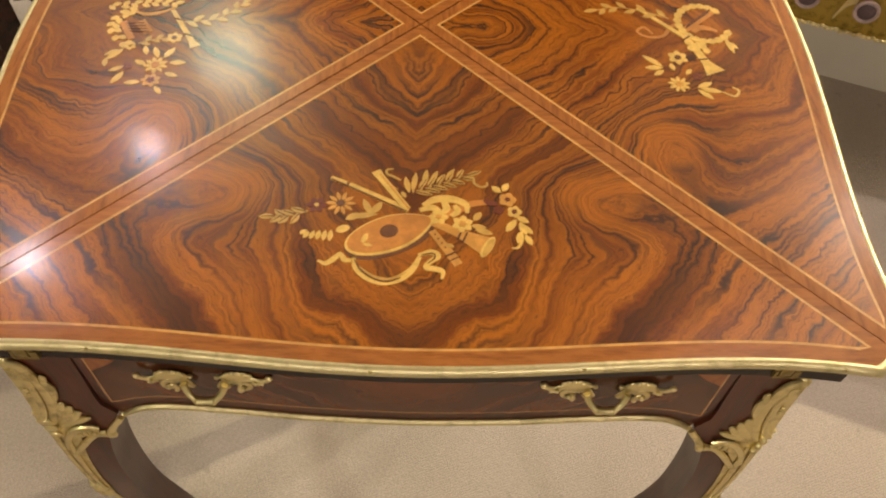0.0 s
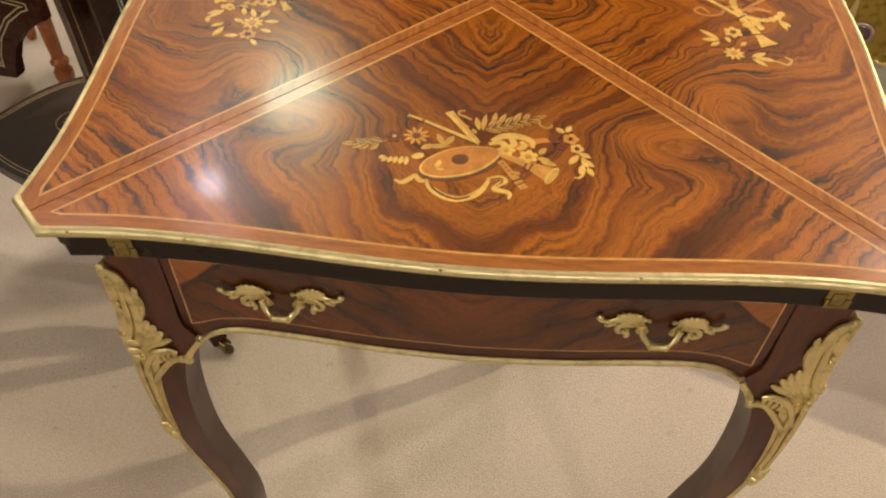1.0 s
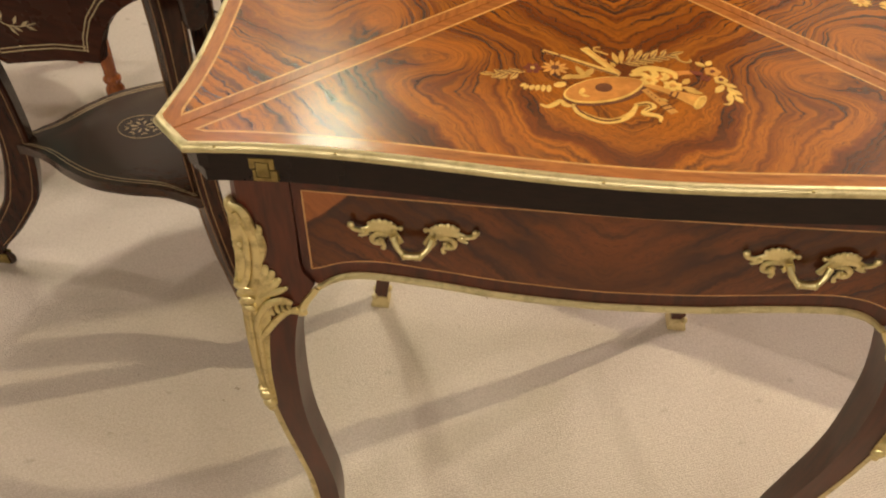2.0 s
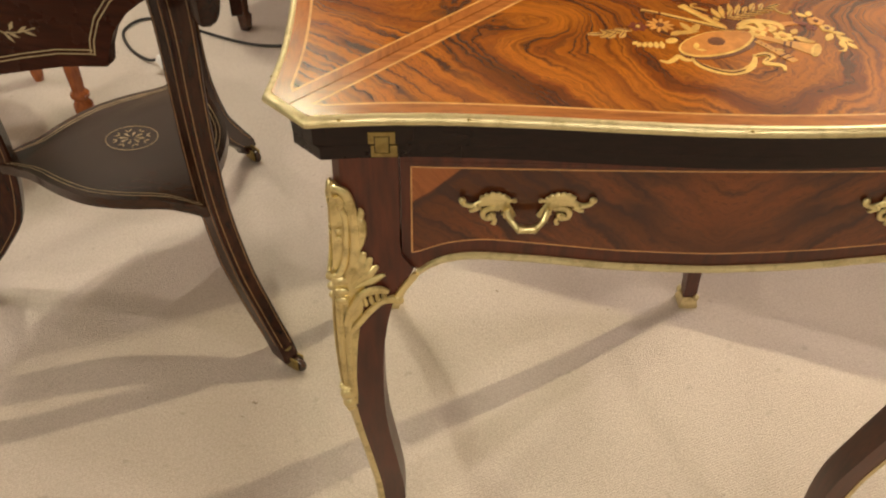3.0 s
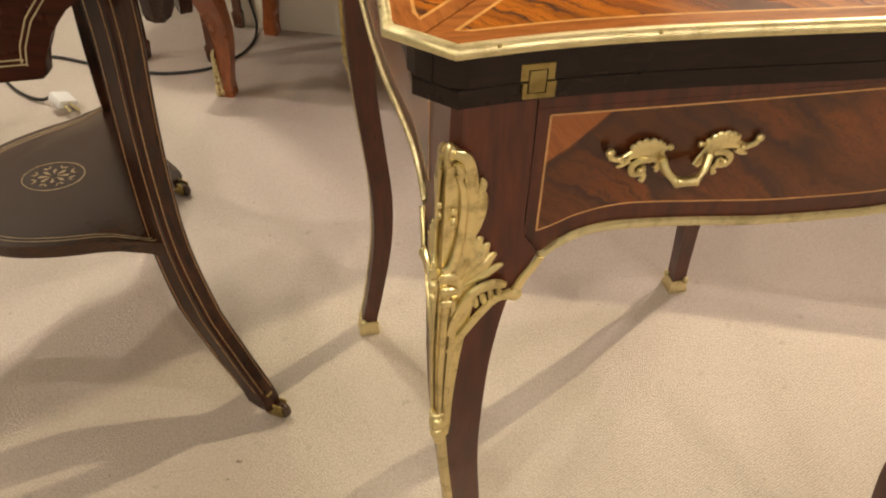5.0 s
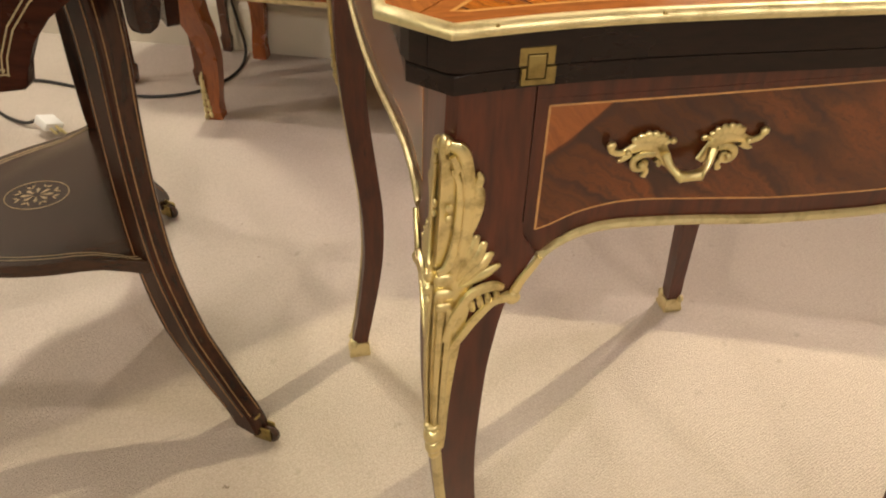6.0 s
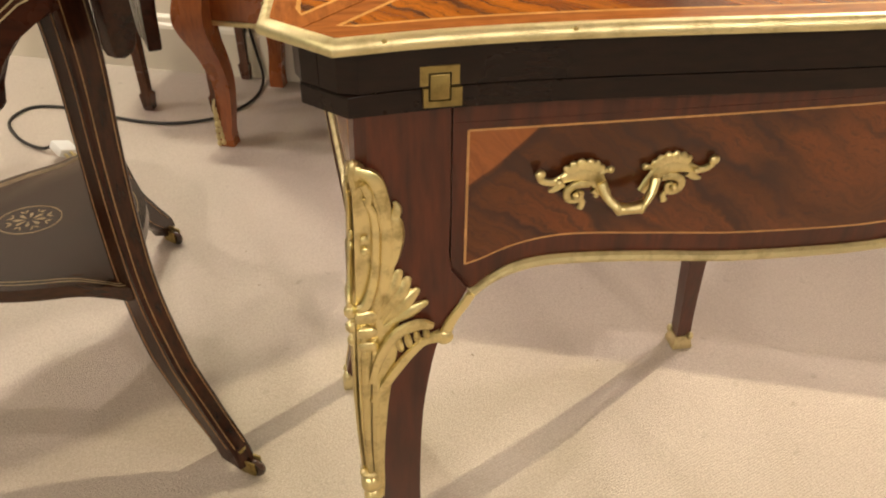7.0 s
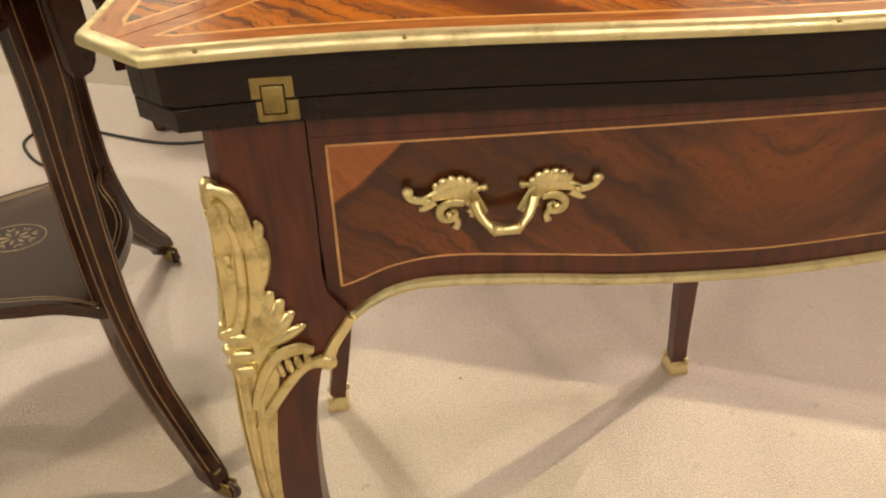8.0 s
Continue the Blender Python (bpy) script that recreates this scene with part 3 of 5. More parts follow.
def build_mount():
    """Gilt knee mount: a scrolled cartouche on the arris, leaves on both faces, a stem and a finial."""
    bm = bmesh.new()
    # shell over the arris, as wide on both faces as the cartouche
    wide = [(0.452, 0.0070), (0.470, 0.0090), (0.50, 0.0110), (0.54, 0.0145), (0.565, 0.0175), (0.585, 0.0200), (0.600, 0.0200), (0.625, 0.0185), (0.655, 0.0200), (0.680, 0.0150), (0.694, 0.0090)]
    lift = [(0.452, 0.004), (0.50, 0.0045), (0.56, 0.005), (0.60, 0.007), (0.65, 0.0075), (0.694, 0.009)]
    rings = []
    for k in range(36):
        z = 0.455 + k / 35 * 0.240
        w, h = curve_value(wide, z) * (1.0 - 0.22 * min(max((z - 0.605) / 0.03, 0.0), 1.0)), curve_value(lift, z)
        z = crown(z)
        o, _ = leg_at(z)
        q = o + h * 0.55
        rings.append([(-o + w, -o - 0.0012, z), (-o + w * 0.75, -q + 0.001, z), (-o + w * 0.42, -q + 0.0016, z), (-q + 0.001, -q - 0.0012 + 0.001, z), (-q + 0.0016, -o + w * 0.42, z), (-q + 0.001, -o + w * 0.75, z), (-o - 0.0012, -o + w, z), (-o + 0.004, -o + 0.004, z)])
    loft(rings, bm)
    for flip in (False, True):
        f = (lambda p: (p[1], p[0], p[2])) if flip else (lambda p: p)
        # a point on the face: along from the arris, out of the face
        def on(a, out, z):
            a *= 1.0 - 0.20 * min(max((z - 0.605) / 0.03, 0.0), 1.0)
            z = crown(z)
            return f((-leg_at(z)[0] + a, -leg_at(z)[0] - out, z))
        normal = f((0, -1, 0))
        # broad border of the cartouche, from the top scroll down to the waist
        tube([on(0.001, 0.004, 0.696), on(0.0085, 0.004, 0.692), on(0.0130, 0.003, 0.680), on(0.0158, 0.0025, 0.662), on(0.0160, 0.002, 0.644), on(0.0135, 0.002, 0.626), on(0.0085, 0.002, 0.611), on(0.0050, 0.002, 0.600)], [0.0030, 0.0040, 0.0042, 0.0040, 0.0042, 0.0042, 0.0036, 0.003], 10, 1, bm)
        # raised rim of the sunk shield
        tube([on(0.0040, 0.0064, 0.682), on(0.0092, 0.0060, 0.669), on(0.0098, 0.0060, 0.648), on(0.0080, 0.0064, 0.629), on(0.0034, 0.0074, 0.6150), on(-0.002, 0.0080, 0.6120)], [0.0014, 0.0020, 0.0022, 0.0024, 0.0027, 0.0024], 8, 1, bm)
        tube([on(0.0030, 0.0070, 0.690), on(0.0064, 0.0066, 0.683), on(0.0050, 0.0070, 0.677)], [0.0018, 0.0022, 0.0012], 8, 1, bm)
        tube([on(0.0082, 0.0062, 0.684), on(0.0118, 0.0056, 0.672), on(0.0126, 0.005, 0.660)], [0.0008, 0.0012, 0.0008], 6, 1, bm)
        ball(bm, on(0.0034, 0.0054, 0.6560), (0.0022, 0.0018, 0.0026))
        ball(bm, on(0.0034, 0.0054, 0.6490), (0.0020, 0.0018, 0.0024))
        # curled leaf beside the cartouche
        tube([on(0.0150, 0.001, 0.630), on(0.0205, 0.001, 0.641), on(0.0232, 0.002, 0.653), on(0.0222, 0.0035, 0.664), on(0.0190, 0.004, 0.6685)], [0.0026, 0.0032, 0.0032, 0.0032, 0.0018], 8, 1, bm)
        tube([on(0.0205, 0.003, 0.666), on(0.0225, 0.003, 0.6725), on(0.0212, 0.003, 0.677)], [0.0028, 0.0024, 0.0010], 8, 1, bm)
        # fan of five rounded lobes with notched tips
        for root, mid, end, w in (((0.009, 0.609), (0.0150, 0.624), (0.0185, 0.6345), 0.0042), ((0.010, 0.606), (0.0180, 0.621), (0.0230, 0.6310), 0.0044), ((0.011, 0.602), (0.0210, 0.616), (0.0270, 0.6255), 0.0046), ((0.012, 0.599), (0.0228, 0.610), (0.0305, 0.6175), 0.0042), ((0.012, 0.597), (0.0245, 0.604), (0.0335, 0.6085), 0.0038)):
            tube([on(root[0], 0.0, root[1]), on(mid[0], 0.0016, mid[1]), on(end[0], 0.0010, end[1])], [w * 0.6, w, w * 0.62], 10, 1, bm)
            tube([on(root[0], 0.003, root[1]), on(mid[0], w * 1.1, mid[1]), on(end[0], w * 0.6, end[1])], [0.0008, 0.0012, 0.0006], 6, 1, bm)
            ball(bm, on(end[0] + 0.0005, 0.0022, end[1] + 0.0008), (w * 0.5, 0.0018, w * 0.5), None, 8, 6)
        # scroll to the arch and back to the stem
        tube([on(0.0055, 0.004, 0.560), on(0.0105, 0.004, 0.578), on(0.0190, 0.005, 0.5925), on(0.0300, 0.005, 0.5970), on(0.0370, 0.004, 0.5945)], [0.0022, 0.003, 0.0034, 0.0036, 0.0024], 8, 1, bm)
        tube([on(0.0060, 0.003, 0.545), on(0.0150, 0.003, 0.560), on(0.0240, 0.003, 0.5740), on(0.0330, 0.003, 0.5840), on(0.0420, 0.003, 0.5870)], [0.0022, 0.003, 0.003, 0.0028, 0.0042], 8, 1, bm)
        ball(bm, on(0.0440, 0.003, 0.5855), (0.0048, 0.0036, 0.0048))
        tube([on(0.0440, 0.002, 0.5870), on(0.0475, 0.002, 0.5960), on(0.0535, 0.002, 0.6055), on(0.0590, 0.002, 0.6115)], [0.0034, 0.0030, 0.0028, 0.0027], 8, 1, bm)
        for k in range(4):
            leaf_blade(bm, on(0.0215 + 0.0045 * k, 0.0025, 0.5790 + 0.002 * k), on(0.0190 + 0.0048 * k, 0.003, 0.5900 + 0.0012 * k), 0.0036, normal, 0.002, 4)
        # reeds of the stem
        tube([on(0.0075, 0.002, 0.590), on(0.0080, 0.003, 0.560), on(0.0066, 0.003, 0.520), on(0.0050, 0.003, 0.480), on(0.0040, 0.003, 0.466)], [0.002, 0.0026, 0.0024, 0.002, 0.0016], 6, 1, bm)
        tube([on(0.0020, 0.004, 0.600), on(0.0024, 0.0046, 0.560), on(0.0020, 0.004, 0.520), on(0.0010, 0.004, 0.470)], [0.002, 0.002, 0.0018, 0.0016], 6, 1, bm)
        ball(bm, on(0.0020, 0.0060, 0.6060), (0.0068, 0.0030, 0.0044), None)
        ball(bm, on(0.0030, 0.0055, 0.5955), (0.0062, 0.0030, 0.0040), None)
        ball(bm, on(0.0035, 0.0050, 0.5860), (0.0052, 0.0028, 0.0036), None)
    tip = lambda d, z: (-leg_at(crown(z))[0] - d, -leg_at(crown(z))[0] - d, crown(z))
    # top scroll and finial
    ball(bm, tip(0.0008, 0.6945), (0.0056, 0.0056, 0.0056))
    tube([tip(0.0005, 0.684), tip(0.0030, 0.6945), tip(0.0022, 0.6995), tip(-0.001, 0.6975)], [0.0036, 0.0036, 0.003, 0.002], 8, 1, bm)
    for z, r, tall in ((0.482, 0.0078, 0.0030), (0.471, 0.0085, 0.0075), (0.4585, 0.0078, 0.0065), (0.450, 0.0052, 0.0050)):
        ball(bm, tip(0.0005, z), (r, r, tall))
    # the casting lies close on both faces of the leg
    for v in bm.verts:
        o = leg_at(v.co.z)[0]
        for k in (0, 1):
            out = -o - v.co[k]
            if out > 0.0:
                v.co[k] = -o - out * 0.62
    return bm


mount_mesh = None
for k, turn in enumerate(LEAVES):
    spin = pose(0, 0, 0, 0, 0, turn)
    if turn >= 180:
        spin = pose(0, 0.012, 0) @ spin
    leg = part("leg", loft([leg_ring(z) for z in SPREAD if z > 0.004]), LEGWOOD, card_table, "dark rosewood cabriole leg", at=spin)
    rings = []
    for z in [0.022 + 0.435 * i / 40 for i in range(41)]:
        o = leg_at(z)[0]
        rings.append([(-o - 0.0006, -o + 0.0056, z), (-o - 0.0014, -o + 0.0014, z), (-o + 0.0014, -o - 0.0014, z), (-o + 0.0056, -o - 0.0006, z), (-o + 0.0046, -o + 0.0046, z)])
    part("arris_bead", loft(rings), BRASS, leg, "thin brass line down the corner of the leg")
    if mount_mesh is None:
        mount_mesh = part("knee_mount", build_mount(), GILT, leg, "gilt bronze acanthus scroll mount")
    else:
        twin = new("knee_mount", mount_mesh.data)
        twin.parent = leg
        tagged(twin, "gilt bronze acanthus scroll mount")
    bm = loft([[(x * 1.0, y * 1.0, z) for x, y, _ in leg_ring(z, 0.005, g)] for z, g in ((0.0, 0.004), (0.006, 0.0046), (0.010, 0.0030), (0.026, 0.0018))])
    for a in (0.243, 0.262):
        for p in ((-a, -0.2655), (-0.2655, -a)):
            ball(bm, (p[0], p[1], 0.0265), (0.0055, 0.0055, 0.0075), None, 8, 6)
    part("sabot", bm, BRASS, leg, "brass sabot foot")


def strap(points, widths, depth, bm, at_y=-0.003):
    """A flat cast band along a path in x and z, as deep as given, in front of the drawer."""
    path = smooth_path([(x, 0, z) for x, z in points], 6)
    rings = []
    for i, p in enumerate(path):
        way = (path[min(i + 1, len(path) - 1)] - path[max(i - 1, 0)]).normalized()
        n = Vector((-way.z, 0, way.x))
        w = max(curve_value(list(enumerate(widths)), i * (len(widths) - 1) / (len(path) - 1)), 0.0003)
        rings.append([p + n * w * math.cos(a) + Vector((0, at_y - depth * (0.4 + 0.6 * math.sin(a)), 0)) for a in [2 * math.pi * k / 10 for k in range(10)]])
    return loft(rings, bm)


def build_plate():
    """One leafy back plate of a drawer handle, in x and z; the curled tip points to -x, the bail hangs at +x."""
    bm = bmesh.new()
    strap([(-0.0225, 0.0075), (-0.0205, 0.0035), (-0.0150, 0.0020), (-0.0085, 0.0042), (-0.0020, 0.0055), (0.0040, 0.0035), (0.0085, -0.0020), (0.0120, -0.0075)], [0.0018, 0.0019, 0.0021, 0.0030, 0.0040, 0.0042, 0.0034, 0.0026], 0.0021, bm)
    ball(bm, (-0.0218, -0.0045, 0.0072), (0.0026, 0.0020, 0.0026))
    for k in range(6):
        a = radians(146 - k * 24)
        c = Vector((-0.0010 + 0.0078 * math.cos(a), -0.0036, 0.0048 + 0.0050 * math.sin(a)))
        ball(bm, c, (0.0026, 0.0016, 0.0038), Matrix.Rotation(a - math.pi / 2, 3, "Y").inverted(), 8, 6)
    strap([(0.0068, 0.0030), (0.0095, 0.0056), (0.0118, 0.0062)], [0.0016, 0.0012, 0.0014], 0.0015, bm)
    ball(bm, (0.0122, -0.0040, 0.0064), (0.0019, 0.0016, 0.0019), None, 8, 6)
    strap([(0.0030, -0.0005), (-0.0030, -0.0005), (-0.0075, -0.0035), (-0.0068, -0.0080), (-0.0022, -0.0088), (-0.0006, -0.0052), (-0.0030, -0.0040)], [0.0020, 0.0022, 0.0021, 0.0019, 0.0018, 0.0014, 0.0008], 0.0022, bm)
    ball(bm, (-0.0036, -0.0058, -0.0055), (0.0020, 0.0018, 0.0020), None, 8, 6)
    ball(bm, (-0.0128, -0.0062, 0.0030), (0.0017, 0.0014, 0.0017), None, 8, 6)
    strap([(-0.0030, -0.0070), (0.0004, -0.0105), (-0.0006, -0.0142)], [0.0022, 0.0015, 0.0018], 0.0018, bm)
    strap([(-0.0100, 0.0010), (-0.0145, -0.0022), (-0.0170, -0.0026)], [0.0024, 0.0016, 0.0008], 0.0017, bm)
    strap([(0.0050, -0.0040), (0.0072, -0.0062), (0.0068, -0.0085)], [0.0020, 0.0014, 0.0012], 0.0017, bm)
    return bm


plate_mesh = None
for x in (-0.1335, 0.1315):
    bail = bmesh.new()
    tube([(-0.0135, -0.0060, 0.0010), (-0.0110, -0.0090, -0.0050), (-0.0070, -0.0115, -0.0090), (-0.0050, -0.0120, -0.0102), (0.0, -0.0120, -0.0108), (0.0050, -0.0120, -0.0102), (0.0070, -0.0115, -0.0090), (0.0110, -0.0090, -0.0050), (0.0135, -0.0060, 0.0010)], [0.0026, 0.0023, 0.0022, 0.0031, 0.0027, 0.0031, 0.0022, 0.0023, 0.0026], 10, 1, bail)
    for s in (-1, 1):
        ball(bail, (s * 0.0056, -0.0120, -0.0102), (0.0016, 0.0036, 0.0036))
    handle = part("handle", bail, GILT, drawer, "gilt brass swing handle", at=pose(x, face_y(x), 0.6730))
    for s in (1, -1):
        if plate_mesh is None:
            plate_mesh = part("back_plate", build_plate(), GILT, handle, "pierced leafy back plate").data
            plate = bpy.data.objects["back_plate"]
        else:
            plate = new("back_plate", plate_mesh)
            plate.parent = handle
        plate.matrix_basis = Matrix.Translation((-s * 0.0208, 0.0008, -0.0002)) @ Matrix.Diagonal((s, 1, 1, 1))

# folding hinges at both ends of the front
UPPER = [(-0.0080, 0.0006), (-0.0046, 0.0006), (-0.0046, 0.0060), (0.0046, 0.0060), (0.0046, 0.0006), (0.0078, 0.0006), (0.0078, 0.0088), (-0.0080, 0.0088)]
LOWER = [(-0.0066, -0.0088), (0.0090, -0.0088), (0.0090, -0.0006), (0.0046, -0.0006), (0.0046, -0.0062), (-0.0046, -0.0062), (-0.0046, -0.0006), (-0.0066, -0.0006)]
for s in (-1, 1):
    at = pose(s * 0.2255, -edge_out(0.2255) + 0.0090, 0.7340)
    bm = bmesh.new()
    box(bm, -0.0041, 0.0041, -0.0016, 0.004, -0.0057, 0.0056, 0.0008)
    hinge = part("hinge", bm, TARNISH, card_table, "small brass folding hinge", at=at)
    for shape in (UPPER, LOWER):
        part("plate", prism(shape, -0.006, 0.0011), TARNISH, hinge, at=pose(0, 0, 0, 90, 0, 0), smooth=False)

# ---------------------------------------------------------------- three-legged drop-flap table
TRI = Vector((-0.649, 0.368, 0.0))
tri_table = thing("occasional_table", "dark inlaid rosewood occasional table with hanging flaps and shelf", "table", Matrix.Translation(TRI))
LEG_ANGLES = (-44.5, 75, 193)
FLAP_ANGLES = (253, 14, 134)
CASTOR_TURN = {-44.5: 12, 75: -115, 193: -196}  # the castors swivel freely
REACH = [(0.0, 0.322), (0.03, 0.324), (0.08, 0.283), (0.15, 0.233), (0.25, 0.206), (0.35, 0.202), (0.45, 0.207), (0.55, 0.214), (0.655, 0.209)]
DEEP = [(0.0, 0.036), (0.03, 0.042), (0.08, 0.055), (0.15, 0.058), (0.25, 0.047), (0.35, 0.042), (0.45, 0.038), (0.655, 0.042)]
WIDE = [(0.0, 0.027), (0.05, 0.026), (0.15, 0.027), (0.30, 0.030), (0.45, 0.034), (0.655, 0.039)]


def tri_leg_ring(z):
    r, h, k, b = curve_value(REACH, z), curve_value(DEEP, z) / 2, curve_value(WIDE, z) / 2, 0.003
    pts = [(-h + b, -k), (h - b, -k), (h, -k + b), (h, k - b), (h - b, k), (-h + b, k), (-h, k - b), (-h, -k + b)]
    return [(r + x, y, z) for x, y in pts]


def side_line(s, q, z):
    """A point on a leg face near its edge: s names the face, q the place across it."""
    r, h, k = curve_value(REACH, z), curve_value(DEEP, z) / 2, curve_value(WIDE, z) / 2
    x, y = {"out": (h + 0.0002, q * k), "left": (q * h, -k - 0.0002), "right": (q * h, k + 0.0002)}[s]
    return (r + x, y, z)


for angle in LEG_ANGLES:
    spin = pose(0, 0, 0, 0, 0, angle)
    leg = part("leg", loft([tri_leg_ring(0.022 + i / 40 * 0.636) for i in range(41)]), MAHOGANY, tri_table, "dark rosewood splayed leg with pale lines", at=spin)
    for face in ("out", "left", "right"):
        for q in (-0.62, 0.62):
            part("stringing", tube([side_line(face, q, 0.05 + i / 24 * 0.60) for i in range(25)], 0.0007, 5, 1, smooth=False), LEGLINE, leg, "thin pale inlaid line")
    bm = bmesh.new()
    tube([(0.0, 0.0, 0.044), (0.002, 0.0, 0.032), (0.014, 0.0, 0.027)], [0.013, 0.012, 0.006], 10, 1, bm)
    for y in (-0.0085, 0.0055):
        box(bm, 0.004, 0.030, y, y + 0.003, 0.006, 0.029, 0.001)
    castor = part("castor", bm, TARNISH, leg, "tarnished brass castor fork", at=pose(0.327, 0, 0, 0, 0, CASTOR_TURN[angle]))
    bm = lathe([(0.003, -0.0052), (0.0115, -0.0048), (0.0137, -0.002), (0.0137, 0.002), (0.0115, 0.0048), (0.003, 0.0052)], 20)
    part("roller", bm, INK, castor, "dark wooden roller", at=pose(0.026, 0, 0.0138, 90, 0, 0))


def shelf_outline(grow=0.0):
    rad = [(0.0, 0.139), (15, 0.140), (28, 0.145), (40, 0.154), (48, 0.168), (54, 0.191), (58, 0.214), (60, 0.220)]
    pts = []
    for mid in FLAP_ANGLES[1:] + (FLAP_ANGLES[0],):
        for k in range(-20, 20):
            a = k * 3
            r = curve_value(rad, abs(a)) + grow
            pts.append((r * math.cos(radians(mid + a)), r * math.sin(radians(mid + a))))
    return pts


outline = shelf_outline()
shelf = part("shelf", prism(outline, 0.248, 0.266, 0.003), SHELFWOOD, tri_table, "dark polished under-shelf with inlaid roundel")
bm = bmesh.new()
for d in (0.010, 0.016):
    ring, inner_ring = shelf_outline(-d), shelf_outline(-d - 0.0013)
    loft([[(*p, 0.2655), (*p, 0.2664), (*q, 0.2664), (*q, 0.2655)] for p, q in zip(ring, inner_ring)], bm, closed=True)
part("stringing", bm, IVORY, shelf, "pale inlaid border lines")
bm = bmesh.new()
oval = lambda r, n=40: [(r * math.cos(2 * math.pi * k / n), r * 0.80 * math.sin(2 * math.pi * k / n)) for k in range(n)]
loft([[(*p, 0.2655), (*p, 0.2665), (*q, 0.2665), (*q, 0.2655)] for p, q in zip(oval(0.041), oval(0.0395))], bm, closed=True)
for k in range(8):
    a = 2 * math.pi * k / 8
    way = Vector((math.cos(a), math.sin(a) * 0.8))
    side = Vector((-way.y, way.x)).normalized()
    prism([way * 0.005, way * 0.017 - side * 0.0026, way * 0.021, way * 0.017 + side * 0.0026], 0.2655, 0.2665, 0, bm)
    b = a + math.pi / 8
    way = Vector((math.cos(b), math.sin(b) * 0.8))
    side = Vector((-way.y, way.x)).normalized()
    for s in (-1, 1):
        prism([way * 0.022, way * 0.027 + side * 0.004 * s - way * 0.002, way * 0.030 + side * 0.0055 * s, way * 0.027 + side * 0.0015 * s], 0.2655, 0.2665, 0, bm)
part("roundel", bm, IVORY, shelf, "pale star inlay in an oval ring", at=pose(-0.010, 0.010, 0))


def tri_flap_outline():
    """Half-width against height of a hanging flap, from its hinge down."""
    low = [(0.0, 0.497), (0.05, 0.513), (0.10, 0.527), (0.157, 0.536), (0.162, 0.542), (0.167, 0.562), (0.179, 0.585), (0.199, 0.608), (0.222, 0.625), (0.240, 0.633)]
    pts = [(-x, z) for x, z in low[:0:-1]] + low
    return pts + [(0.241, 0.668), (-0.241, 0.668)]


for angle in FLAP_ANGLES:
    d = 0.186
    spin = pose(0, 0, 0, 0, 0, angle) @ Matrix(((0, 0, 1, d), (1, 0, 0, 0), (0, 1, 0, 0), (0, 0, 0, 1)))
    shape = tri_flap_outline()
    flap = part("flap", prism(shape, -0.006, 0.008, 0.002), FLAPWOOD, tri_table, "hanging shaped flap with marquetry spray", at=spin)
    bm = bmesh.new()
    for inn in (0.016, 0.021):
        a, b = inset(shape, inn), inset(shape, inn + 0.0014)
        loft([[(*p, 0.0075), (*p, 0.0083), (*q, 0.0083), (*q, 0.0075)] for p, q in zip(a, b)], bm, closed=True)
    part("stringing", bm, IVORY, flap, "pale inlaid border lines")
    bm = bmesh.new()
    for s in (-1, 1):
        stem = smooth_path([(0.0, 0.575, 0), (s * 0.025, 0.560, 0), (s * 0.050, 0.562, 0), (s * 0.078, 0.572, 0)], 6)
        strip([p.to_2d() for p in stem], 0.0014, 0.0075, 0.0084, bm)
        for x, z, dx, dz, w in ((0.030, 0.560, 0.012, -0.012, 0.005), (0.036, 0.561, 0.016, -0.006, 0.005), (0.040, 0.562, 0.010, 0.014, 0.005), (0.052, 0.563, 0.016, 0.010, 0.004), (0.060, 0.565, 0.016, -0.003, 0.004), (0.022, 0.564, 0.004, 0.018, 0.006)):
            p, q = Vector((s * x, z)), Vector((s * (x + dx), z + dz))
            n = Vector((-(q - p).y, (q - p).x)).normalized() * w / 2
            prism([p, (p + q) / 2 - n, q, (p + q) / 2 + n], 0.0075, 0.0084, 0, bm)
    part("marquetry_spray", bm, IVORY, flap, "pale leafy spray")
    part("marquetry_urn", prism([(0.026 * math.cos(2 * math.pi * k / 24), 0.595 + 0.026 * math.sin(2 * math.pi * k / 24)) for k in range(24)], 0.0075, 0.0083), STRING, flap, "ochre inlaid disc")

outline = []
for mid in FLAP_ANGLES[1:] + (FLAP_ANGLES[0],):
    for k in range(-6, 7):
        t = math.tan(radians(k * 8.6)) * 0.186
        c, s = math.cos(radians(mid)), math.sin(radians(mid))
        outline.append((0.176 * c - t * s * 1.02, 0.176 * s + t * c * 1.02))
part("tabletop", prism(outline, 0.658, 0.676, 0.003), MAHOGANY, tri_table, "dark three-sided top")

for angle in LEG_ANGLES:
    # bracket that carries the opened flap
    shape = [(0.0, 0.0), (0.030, 0.0), (0.030, -0.070), (0.028, -0.084), (0.022, -0.092), (0.012, -0.095), (0.003, -0.092), (0.0, -0.084)]
    side = pose(0, 0, 0, 0, 0, angle) @ Matrix(((0, 0, 1, 0.262), (1, 0, 0, 0.0), (0, 1, 0, 0.657), (0, 0, 0, 1)))
    part("bracket", prism(shape[::-1], 0.0, 0.016, 0.003), MAHOGANY, tri_table, "dark swing bracket under the top", at=side)

